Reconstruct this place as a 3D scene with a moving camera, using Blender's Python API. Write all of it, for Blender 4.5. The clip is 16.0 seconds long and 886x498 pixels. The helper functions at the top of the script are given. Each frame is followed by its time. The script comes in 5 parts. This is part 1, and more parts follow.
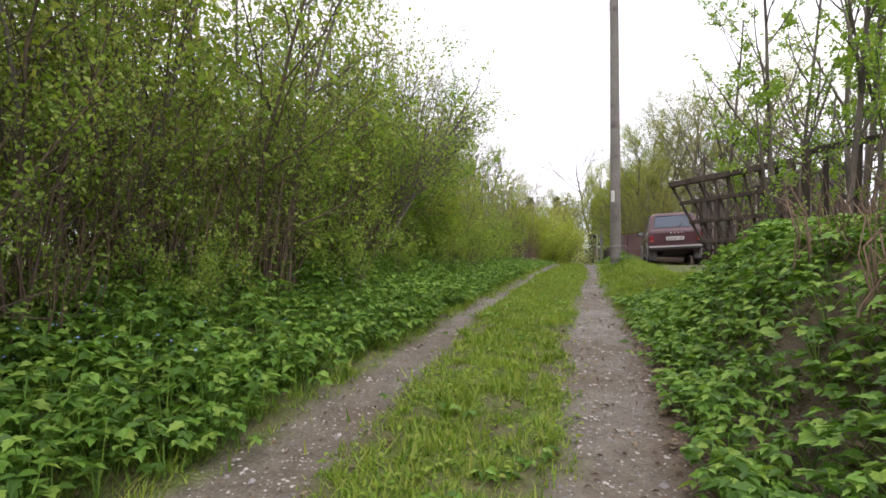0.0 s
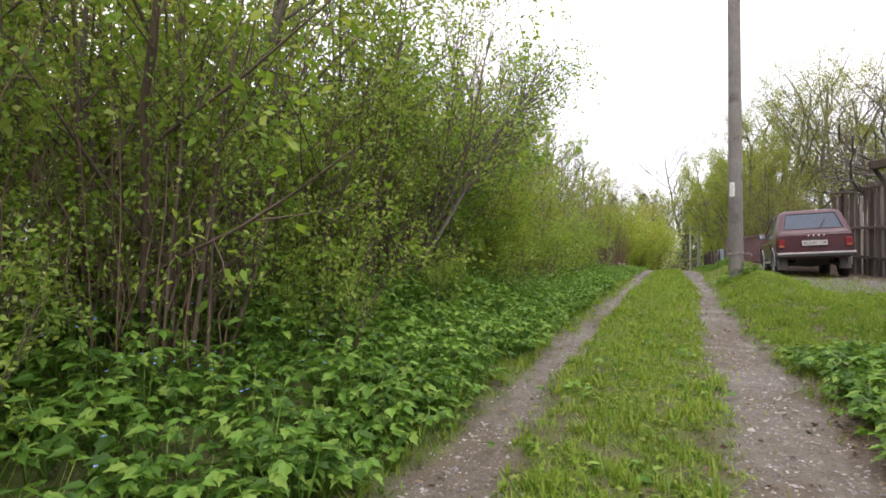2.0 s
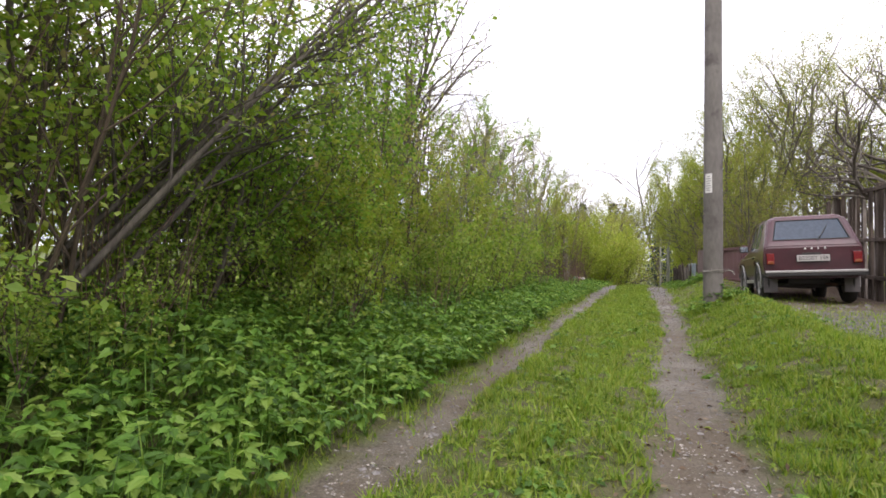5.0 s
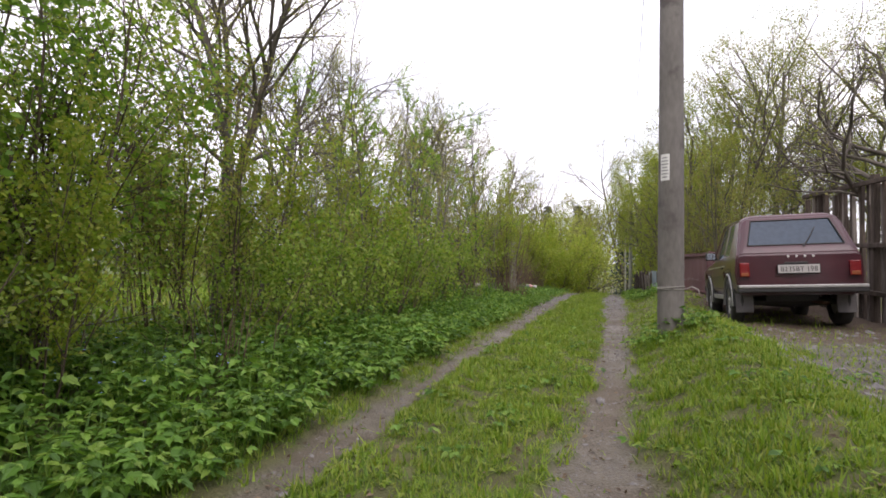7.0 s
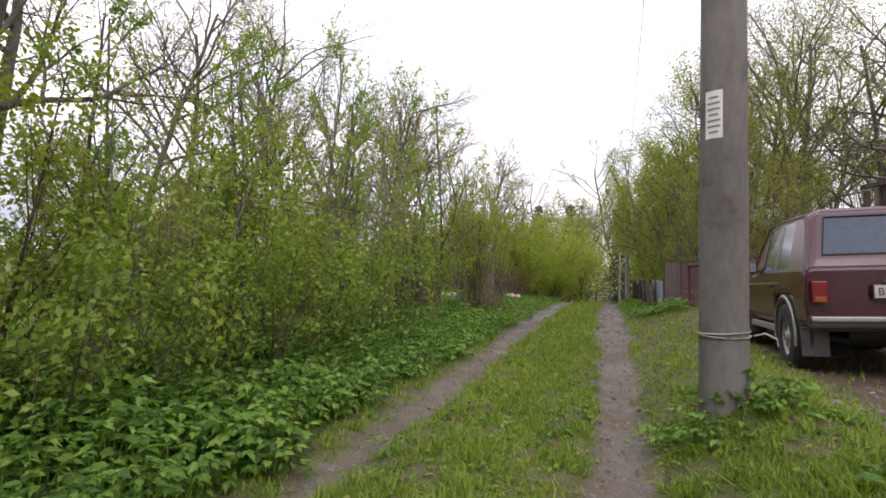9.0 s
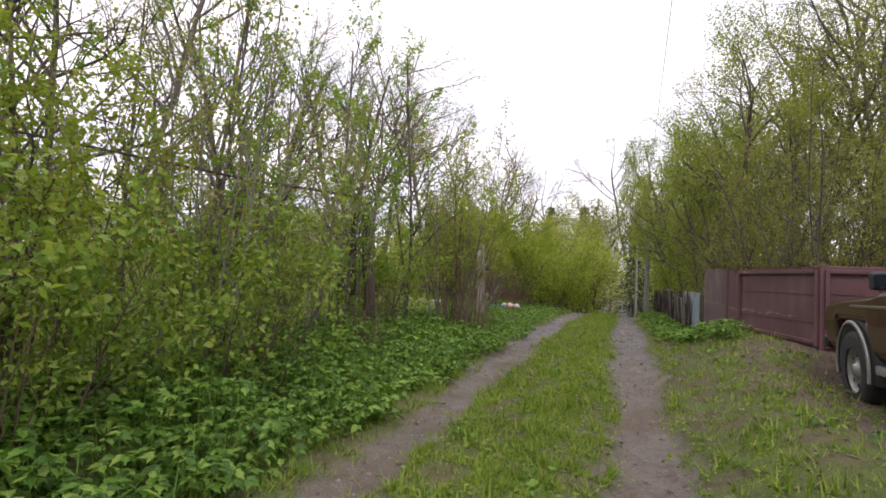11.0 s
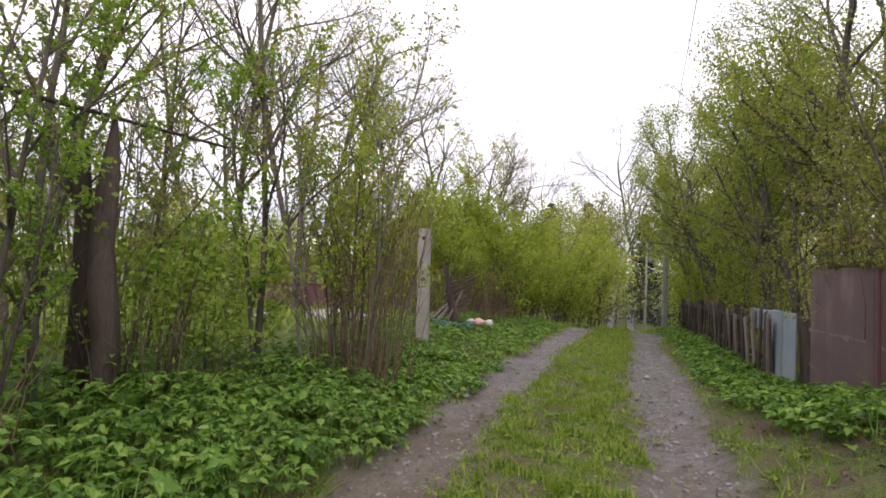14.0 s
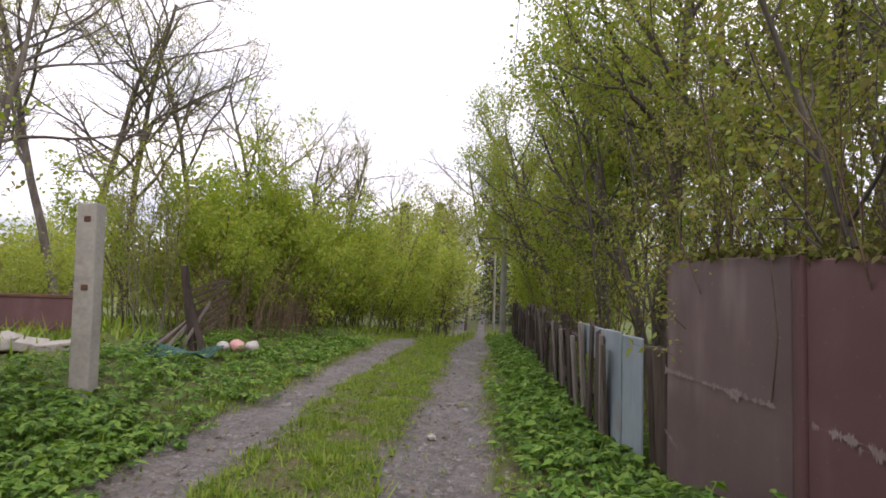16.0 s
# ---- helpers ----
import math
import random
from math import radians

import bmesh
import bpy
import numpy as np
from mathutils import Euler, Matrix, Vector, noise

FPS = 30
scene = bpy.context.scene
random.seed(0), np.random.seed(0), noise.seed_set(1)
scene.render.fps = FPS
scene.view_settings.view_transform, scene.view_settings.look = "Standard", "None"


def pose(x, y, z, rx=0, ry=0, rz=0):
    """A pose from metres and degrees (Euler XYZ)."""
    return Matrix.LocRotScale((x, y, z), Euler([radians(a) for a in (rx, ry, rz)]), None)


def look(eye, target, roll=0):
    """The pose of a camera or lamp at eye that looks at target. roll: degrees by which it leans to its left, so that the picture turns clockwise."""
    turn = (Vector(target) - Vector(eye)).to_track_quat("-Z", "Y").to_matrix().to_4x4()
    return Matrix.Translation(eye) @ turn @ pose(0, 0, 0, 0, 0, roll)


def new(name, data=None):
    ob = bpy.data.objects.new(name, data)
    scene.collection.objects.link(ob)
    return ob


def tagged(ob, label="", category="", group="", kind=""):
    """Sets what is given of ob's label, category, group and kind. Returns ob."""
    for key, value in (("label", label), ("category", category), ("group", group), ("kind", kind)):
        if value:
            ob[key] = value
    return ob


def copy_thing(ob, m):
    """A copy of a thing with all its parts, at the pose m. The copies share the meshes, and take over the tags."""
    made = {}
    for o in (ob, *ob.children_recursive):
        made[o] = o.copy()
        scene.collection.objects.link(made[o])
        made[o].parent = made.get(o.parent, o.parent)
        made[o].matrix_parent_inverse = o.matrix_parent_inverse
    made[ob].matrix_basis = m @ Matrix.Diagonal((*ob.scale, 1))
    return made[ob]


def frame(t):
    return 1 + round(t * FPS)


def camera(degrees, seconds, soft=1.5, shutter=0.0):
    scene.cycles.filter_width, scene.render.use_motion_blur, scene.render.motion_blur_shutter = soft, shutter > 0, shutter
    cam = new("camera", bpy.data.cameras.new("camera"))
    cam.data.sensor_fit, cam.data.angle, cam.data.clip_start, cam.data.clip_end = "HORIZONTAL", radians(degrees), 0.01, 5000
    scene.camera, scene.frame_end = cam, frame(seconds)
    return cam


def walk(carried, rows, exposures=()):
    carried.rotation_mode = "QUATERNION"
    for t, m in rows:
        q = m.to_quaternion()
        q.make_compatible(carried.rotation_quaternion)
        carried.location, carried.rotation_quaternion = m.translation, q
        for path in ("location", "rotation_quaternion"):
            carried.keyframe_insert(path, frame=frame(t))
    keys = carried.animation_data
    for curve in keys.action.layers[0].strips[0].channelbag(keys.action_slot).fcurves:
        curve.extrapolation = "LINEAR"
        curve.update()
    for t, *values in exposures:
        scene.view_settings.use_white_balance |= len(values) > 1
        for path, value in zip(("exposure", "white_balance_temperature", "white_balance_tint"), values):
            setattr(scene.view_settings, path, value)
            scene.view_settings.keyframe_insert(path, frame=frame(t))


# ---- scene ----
cam = camera(78.7, 16.0, 1.7)
METRES, EYE, TILT, LEAN, TURN = 23.165, 1.13, 0.0, 0.0, 15.0
ROWS = [
    (0.0, 0.0, 0.0, 0.0, -0.0, 1.42, -0.07),
    (0.5, 0.0006, 0.0245, 0.0036, 4.66, 1.38, -0.1),
    (1.0, -0.001, 0.0556, 0.0049, 8.11, 1.33, -0.24),
    (1.5, 0.0035, 0.0847, 0.0084, 8.16, 1.35, -0.2),
    (2.0, 0.0084, 0.1151, 0.0114, 8.13, 1.36, -0.24),
    (2.5, 0.0195, 0.1431, 0.0147, 7.75, 1.35, -0.2),
    (3.0, 0.0296, 0.1708, 0.0161, 7.55, 1.45, -0.17),
    (5.5, 0.0728, 0.2993, 0.0174, 4.83, 2.46, -1.31),
    (6.0, 0.0859, 0.3284, 0.0188, 3.89, 2.55, -1.27),
    (6.5, 0.0998, 0.3589, 0.0219, 2.85, 2.56, -1.24),
    (7.0, 0.1105, 0.3878, 0.0251, 2.67, 2.63, -1.27),
    (7.5, 0.1193, 0.4198, 0.0281, 2.74, 2.59, -1.31),
    (8.0, 0.1279, 0.4488, 0.0324, 2.49, 2.67, -1.28),
    (8.5, 0.1338, 0.4817, 0.0342, 1.92, 2.68, -1.33),
    (11.0, 0.1703, 0.6421, 0.0379, 3.37, 2.94, -2.66),
    (11.5, 0.175, 0.6737, 0.0377, 4.1, 2.93, -2.78),
    (12.0, 0.181, 0.7058, 0.0386, 4.21, 2.93, -2.76),
    (12.5, 0.1881, 0.7408, 0.0384, 4.8, 2.89, -2.8),
    (13.0, 0.1941, 0.773, 0.0396, 4.37, 2.93, -2.81),
    (13.5, 0.2015, 0.8065, 0.0414, 4.48, 2.98, -2.85),
    (14.0, 0.2108, 0.8357, 0.0424, 3.77, 3.07, -2.79),
    (14.5, 0.2234, 0.8677, 0.0426, 2.96, 3.14, -2.74),
    (15.0, 0.2361, 0.8971, 0.0432, 0.12, 3.3, -2.58),
    (15.5, 0.2523, 0.9267, 0.0438, -1.98, 3.41, -2.46),
    (16.0, 0.2711, 0.9502, 0.0462, -10.5, 3.86, -1.88),
]
walk(cam, [(t, pose(0, 0, EYE, TILT, LEAN, TURN) @ pose(METRES * x, METRES * y, METRES * z, 90 + pitch, roll, yaw)) for t, x, y, z, yaw, pitch, roll in ROWS],
     exposures=[(0.0, 0.78, 6600, 20), (1.5, 0.94, 6600, 20), (3.0, 0.98, 6600, 20), (5.5, 0.8, 6600, 21), (8.0, 0.5, 6600, 22), (12.0, 0.48, 6600, 24), (16.0, 0.56, 6600, 24)])

# ---- world and sun ----
world = bpy.data.worlds.new("overcast_sky")
scene.world = world
world.use_nodes = True
wn, wl = world.node_tree.nodes, world.node_tree.links
wn.clear()
w_out = wn.new("ShaderNodeOutputWorld")
w_bg = wn.new("ShaderNodeBackground")
w_sky = wn.new("ShaderNodeTexSky")
w_sky.sky_type, w_sky.sun_disc = "NISHITA", False
w_sky.sun_elevation, w_sky.sun_rotation = radians(50), radians(25)
w_scale = wn.new("ShaderNodeMix")
w_scale.data_type, w_scale.blend_type = "RGBA", "MULTIPLY"
w_scale.inputs[0].default_value = 1.0
w_scale.inputs[7].default_value = (0.10, 0.10, 0.10, 1)
w_tex = wn.new("ShaderNodeTexCoord")
w_map = wn.new("ShaderNodeMapping")
w_map.inputs["Scale"].default_value = (1.2, 1.2, 5.0)
w_noise = wn.new("ShaderNodeTexNoise")
w_noise.inputs["Scale"].default_value = 2.2
w_noise.inputs["Detail"].default_value = 6
w_ramp = wn.new("ShaderNodeValToRGB")
w_ramp.color_ramp.elements[0].position, w_ramp.color_ramp.elements[0].color = 0.34, (0.80, 0.85, 0.92, 1)
w_ramp.color_ramp.elements[1].position, w_ramp.color_ramp.elements[1].color = 0.56, (1.0, 1.0, 1.02, 1)
w_mix = wn.new("ShaderNodeMix")
w_mix.data_type = "RGBA"
w_mix.inputs[0].default_value = 0.88
wl.new(w_tex.outputs["Generated"], w_map.inputs["Vector"])
wl.new(w_map.outputs["Vector"], w_noise.inputs["Vector"])
wl.new(w_noise.outputs["Fac"], w_ramp.inputs["Fac"])
wl.new(w_sky.outputs["Color"], w_scale.inputs[6])
wl.new(w_scale.outputs[2], w_mix.inputs[6])
w_low = wn.new("ShaderNodeValToRGB")
w_low.color_ramp.elements[0].position, w_low.color_ramp.elements[0].color = 0.42, (0.40, 0.44, 0.50, 1)
w_low.color_ramp.elements[1].position, w_low.color_ramp.elements[1].color = 0.6, (0.95, 0.96, 1.0, 1)
w_sep = wn.new("ShaderNodeSeparateXYZ")
w_band = wn.new("ShaderNodeMapRange")
w_band.inputs["From Min"].default_value, w_band.inputs["From Max"].default_value = 0.08, 0.26
w_cloud = wn.new("ShaderNodeMix")
w_cloud.data_type = "RGBA"
wl.new(w_tex.outputs["Generated"], w_sep.inputs[0])
wl.new(w_sep.outputs["Z"], w_band.inputs["Value"])
wl.new(w_noise.outputs["Fac"], w_low.inputs["Fac"])
wl.new(w_band.outputs["Result"], w_cloud.inputs[0])
wl.new(w_low.outputs["Color"], w_cloud.inputs[6])
wl.new(w_ramp.outputs["Color"], w_cloud.inputs[7])
wl.new(w_cloud.outputs[2], w_mix.inputs[7])
wl.new(w_mix.outputs[2], w_bg.inputs["Color"])
w_bg.inputs["Strength"].default_value = 1.25
wl.new(w_bg.outputs["Background"], w_out.inputs["Surface"])

sun = new("sun", bpy.data.lights.new("sun", "SUN"))
sun.data.energy, sun.data.angle, sun.data.color = 0.9, radians(20), (1.0, 0.96, 0.9)
sun.matrix_world = look((6, -10, 20), (0, 8, 0))


# ---- materials ----
def material(name):
    m = bpy.data.materials.new(name)
    m.use_nodes = True
    nt = m.node_tree
    b = nt.nodes["Principled BSDF"]
    return m, nt, b


def node(nt, kind, **values):
    n = nt.nodes.new(kind)
    for key, v in values.items():
        n.inputs[key].default_value = v
    return n


def ramp(nt, source, stops):
    r = nt.nodes.new("ShaderNodeValToRGB")
    els = r.color_ramp.elements
    while len(els) < len(stops):
        els.new(0.5)
    for e, (p, c) in zip(els, stops):
        e.position, e.color = p, (*c, 1)
    nt.links.new(source, r.inputs["Fac"])
    return r.outputs["Color"]


def mixed(nt, fac, a, b, mode="MIX"):
    m = nt.nodes.new("ShaderNodeMix")
    m.data_type, m.blend_type = "RGBA", mode
    for source, slot in ((fac, 0), (a, 6), (b, 7)):
        if isinstance(source, (float, int)):
            m.inputs[slot].default_value = source
        elif isinstance(source, tuple):
            m.inputs[slot].default_value = (*source, 1)
        else:
            nt.links.new(source, m.inputs[slot])
    return m.outputs[2]


def noise_tex(nt, scale, detail=4, stretch=None):
    tc = nt.nodes.new("ShaderNodeTexCoord")
    n = node(nt, "ShaderNodeTexNoise", Scale=scale, Detail=detail)
    if stretch:
        mp = nt.nodes.new("ShaderNodeMapping")
        mp.inputs["Scale"].default_value = stretch
        nt.links.new(tc.outputs["Object"], mp.inputs["Vector"])
        nt.links.new(mp.outputs["Vector"], n.inputs["Vector"])
    else:
        nt.links.new(tc.outputs["Object"], n.inputs["Vector"])
    return n.outputs["Fac"]


def bump(nt, b, source, strength, distance):
    n = node(nt, "ShaderNodeBump", Strength=strength, Distance=distance)
    nt.links.new(source, n.inputs["Height"])
    nt.links.new(n.outputs["Normal"], b.inputs["Normal"])


def leaf_material(name, colours, translucent=0.35, rough=0.55):
    """Thin leaves: colour differs from leaf to leaf and in drifts, with light coming through."""
    m, nt, b = material(name)
    geo = nt.nodes.new("ShaderNodeNewGeometry")
    n = len(colours)
    col = ramp(nt, geo.outputs["Random Per Island"], [((i + 0.5) / n, c) for i, c in enumerate(colours)])
    drift = noise_tex(nt, 1.7, 2)
    col = mixed(nt, 0.5, col, ramp(nt, drift, [(0.3, (0.6, 0.62, 0.55)), (0.7, (1.0, 1.0, 1.0))]), "MULTIPLY")
    nt.links.new(col, b.inputs["Base Color"])
    b.inputs["Roughness"].default_value = rough
    b.inputs["Specular IOR Level"].default_value = 0.3
    tr = nt.nodes.new("ShaderNodeBsdfTranslucent")
    nt.links.new(mixed(nt, 1.0, col, (1.25, 1.2, 0.55), "MULTIPLY"), tr.inputs["Color"])
    mx = nt.nodes.new("ShaderNodeMixShader")
    mx.inputs[0].default_value = translucent
    nt.links.new(b.outputs[0], mx.inputs[1])
    nt.links.new(tr.outputs[0], mx.inputs[2])
    nt.links.new(mx.outputs[0], nt.nodes["Material Output"].inputs["Surface"])
    return m


def rough_material(name, dark, light, scale=6.0, rough=0.85, relief=0.3, depth=0.02, stretch=None, stain=None, random_tint=0.0, metal=0.0, spec=0.3):
    """Opaque surface with variation at two scales."""
    m, nt, b = material(name)
    fine = noise_tex(nt, scale * 6, 6, stretch)
    broad = noise_tex(nt, scale * 0.6, 3, stretch)
    col = ramp(nt, fine, [(0.3, dark), (0.7, light)])
    col = mixed(nt, 0.55, col, ramp(nt, broad, [(0.35, dark), (0.65, light)]))
    if stain:
        col = mixed(nt, ramp(nt, noise_tex(nt, scale * 0.9, 8), [(0.56, (0, 0, 0)), (0.68, (0.85, 0.85, 0.85))]), col, stain)
    if random_tint:
        oi = nt.nodes.new("ShaderNodeObjectInfo")
        lo = 1.0 - random_tint
        col = mixed(nt, 1.0, col, ramp(nt, oi.outputs["Random"], [(0.0, (lo, lo, lo)), (1.0, (1.12, 1.1, 1.08))]), "MULTIPLY")
    nt.links.new(col, b.inputs["Base Color"])
    b.inputs["Roughness"].default_value = rough
    b.inputs["Metallic"].default_value = metal
    b.inputs["Specular IOR Level"].default_value = spec
    bump(nt, b, fine, relief, depth)
    return m


NETTLE = leaf_material("herb_leaf", [(0.06, 0.135, 0.022), (0.09, 0.2, 0.03), (0.135, 0.28, 0.04), (0.19, 0.35, 0.06), (0.24, 0.37, 0.07)], 0.35, 0.5)
HEDGE = leaf_material("hedge_leaf", [(0.14, 0.24, 0.036), (0.2, 0.33, 0.05), (0.27, 0.41, 0.07), (0.35, 0.42, 0.11)], 0.5)
DEEP = leaf_material("deep_green_leaf", [(0.1, 0.2, 0.03), (0.14, 0.28, 0.04), (0.2, 0.37, 0.05), (0.26, 0.42, 0.07)], 0.5)
ROWAN = leaf_material("compound_leaf", [(0.14, 0.27, 0.035), (0.19, 0.35, 0.045), (0.25, 0.42, 0.06), (0.3, 0.42, 0.08)], 0.5)
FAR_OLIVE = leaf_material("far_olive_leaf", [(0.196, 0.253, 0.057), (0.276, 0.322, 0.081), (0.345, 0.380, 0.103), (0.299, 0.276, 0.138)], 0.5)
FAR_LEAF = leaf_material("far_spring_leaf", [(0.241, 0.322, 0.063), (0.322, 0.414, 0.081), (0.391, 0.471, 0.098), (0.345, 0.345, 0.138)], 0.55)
LIME = leaf_material("young_leaf", [(0.19, 0.29, 0.035), (0.26, 0.37, 0.045), (0.33, 0.42, 0.06), (0.36, 0.38, 0.08)], 0.5)
BUD = leaf_material("bud_leaf", [(0.26, 0.3, 0.07), (0.33, 0.34, 0.1), (0.3, 0.25, 0.12), (0.25, 0.33, 0.07)], 0.45)
OLIVE = leaf_material("olive_leaf", [(0.168, 0.235, 0.039), (0.246, 0.314, 0.056), (0.325, 0.370, 0.078), (0.280, 0.246, 0.101)], 0.5)
YOUNG = leaf_material("fresh_olive_leaf", [(0.182, 0.262, 0.040), (0.251, 0.353, 0.051), (0.331, 0.410, 0.068), (0.342, 0.331, 0.103)], 0.5)
GRASS = leaf_material("grass_blade", [(0.1, 0.19, 0.022), (0.15, 0.26, 0.03), (0.2, 0.32, 0.035), (0.24, 0.36, 0.045), (0.28, 0.37, 0.06), (0.31, 0.35, 0.085)], 0.4)
NEEDLE = leaf_material("spruce_needle", [(0.015, 0.035, 0.02), (0.025, 0.05, 0.025)], 0.05)
LITTER = leaf_material("dead_leaf", [(0.09, 0.06, 0.04), (0.17, 0.12, 0.08), (0.25, 0.19, 0.13)], 0.1, 0.8)
BARK = rough_material("grey_brown_bark", (0.05, 0.042, 0.035), (0.17, 0.15, 0.12), 9, 0.9, 0.7, 0.01, (1, 1, 0.25))
BARK_LIGHT = rough_material("pale_grey_bark", (0.1, 0.092, 0.075), (0.26, 0.24, 0.19), 7, 0.9, 0.6, 0.01, (1, 1, 0.3))
STEM = rough_material("brown_stem", (0.05, 0.036, 0.026), (0.16, 0.12, 0.085), 8, 0.85, 0.4, 0.004, (1, 1, 0.3))
CONCRETE = rough_material("weathered_concrete", (0.115, 0.105, 0.096), (0.2, 0.185, 0.17), 5, 0.9, 0.4, 0.006, (1, 1, 0.35), (0.085, 0.075, 0.07))
PALE_CONCRETE = rough_material("pale_concrete", (0.28, 0.265, 0.235), (0.42, 0.4, 0.36), 6, 0.9, 0.4, 0.006, None, (0.26, 0.23, 0.2))
GREY_CONCRETE = rough_material("greenish_grey_concrete", (0.2, 0.2, 0.17), (0.32, 0.32, 0.28), 6, 0.9, 0.4, 0.006, None, (0.16, 0.17, 0.12))
OLD_WOOD = rough_material("dark_weathered_wood", (0.035, 0.027, 0.022), (0.125, 0.098, 0.08), 5, 0.9, 0.6, 0.006, (3, 3, 0.2), None, 0.35)
GREY_WOOD = rough_material("grey_weathered_wood", (0.12, 0.1, 0.09), (0.28, 0.25, 0.22), 5, 0.9, 0.6, 0.006, (3, 3, 0.2), None, 0.3)


def streaked_metal(name, dark, light, pale, amount):
    """Painted sheet with run-down streaks, chalky patches and fine scratches."""
    m, nt, b = material(name)
    streak = noise_tex(nt, 7, 7, (1, 1, 0.16))
    blotch = noise_tex(nt, 2.2, 7)
    fine = noise_tex(nt, 60, 5)
    col = ramp(nt, streak, [(0.3, dark), (0.7, light)])
    col = mixed(nt, 0.6, col, ramp(nt, blotch, [(0.35, dark), (0.65, light)]))
    chalk = mixed(nt, 1.0, ramp(nt, streak, [(0.48, (0, 0, 0)), (0.72, (amount,) * 3)]), ramp(nt, blotch, [(0.4, (0, 0, 0)), (0.62, (1, 1, 1))]), "MULTIPLY")
    col = mixed(nt, chalk, col, pale)
    col = mixed(nt, ramp(nt, fine, [(0.66, (0, 0, 0)), (0.74, (0.5, 0.5, 0.5))]), col, pale)
    nt.links.new(col, b.inputs["Base Color"])
    b.inputs["Roughness"].default_value = 0.62
    bump(nt, b, blotch, 0.25, 0.02)
    return m


RED_METAL = streaked_metal("faded_maroon_sheet", (0.1, 0.045, 0.048), (0.15, 0.072, 0.075), (0.2, 0.13, 0.125), 0.4)
FADED_METAL = streaked_metal("chalky_maroon_sheet", (0.1, 0.066, 0.066), (0.165, 0.112, 0.11), (0.25, 0.195, 0.185), 0.85)
BLUE_METAL = rough_material("pale_blue_sheet", (0.2, 0.25, 0.28), (0.32, 0.37, 0.4), 4, 0.55, 0.2, 0.004, (1, 1, 0.3), (0.24, 0.23, 0.22))
CHIPPED = rough_material("chipped_pale_paint", (0.17, 0.115, 0.115), (0.33, 0.27, 0.26), 9, 0.85, 0.3, 0.003)
RUST = rough_material("rusty_iron", (0.07, 0.035, 0.025), (0.17, 0.09, 0.06), 9, 0.85, 0.4, 0.003)
STONE = rough_material("grey_pebble", (0.1, 0.095, 0.092), (0.3, 0.285, 0.275), 12, 0.85, 0.3, 0.004)
PALE_STONE = rough_material("pale_pebble", (0.22, 0.2, 0.18), (0.48, 0.45, 0.41), 12, 0.85, 0.3, 0.004)
PAPER = rough_material("white_paper", (0.62, 0.61, 0.58), (0.75, 0.74, 0.71), 9, 0.8, 0.1, 0.001)
INK = rough_material("faded_ink", (0.2, 0.2, 0.2), (0.3, 0.3, 0.3), 9, 0.9, 0.0, 0.001)
PLASTIC_WHITE = rough_material("dirty_white_plastic", (0.36, 0.34, 0.32), (0.5, 0.48, 0.46), 4, 0.5, 0.3, 0.01)
PLASTIC_PINK = rough_material("faded_pink_plastic", (0.5, 0.25, 0.24), (0.62, 0.36, 0.34), 4, 0.5, 0.3, 0.01)
NET = rough_material("dusty_green_net", (0.03, 0.085, 0.075), (0.06, 0.14, 0.12), 8, 0.8, 0.3, 0.003)


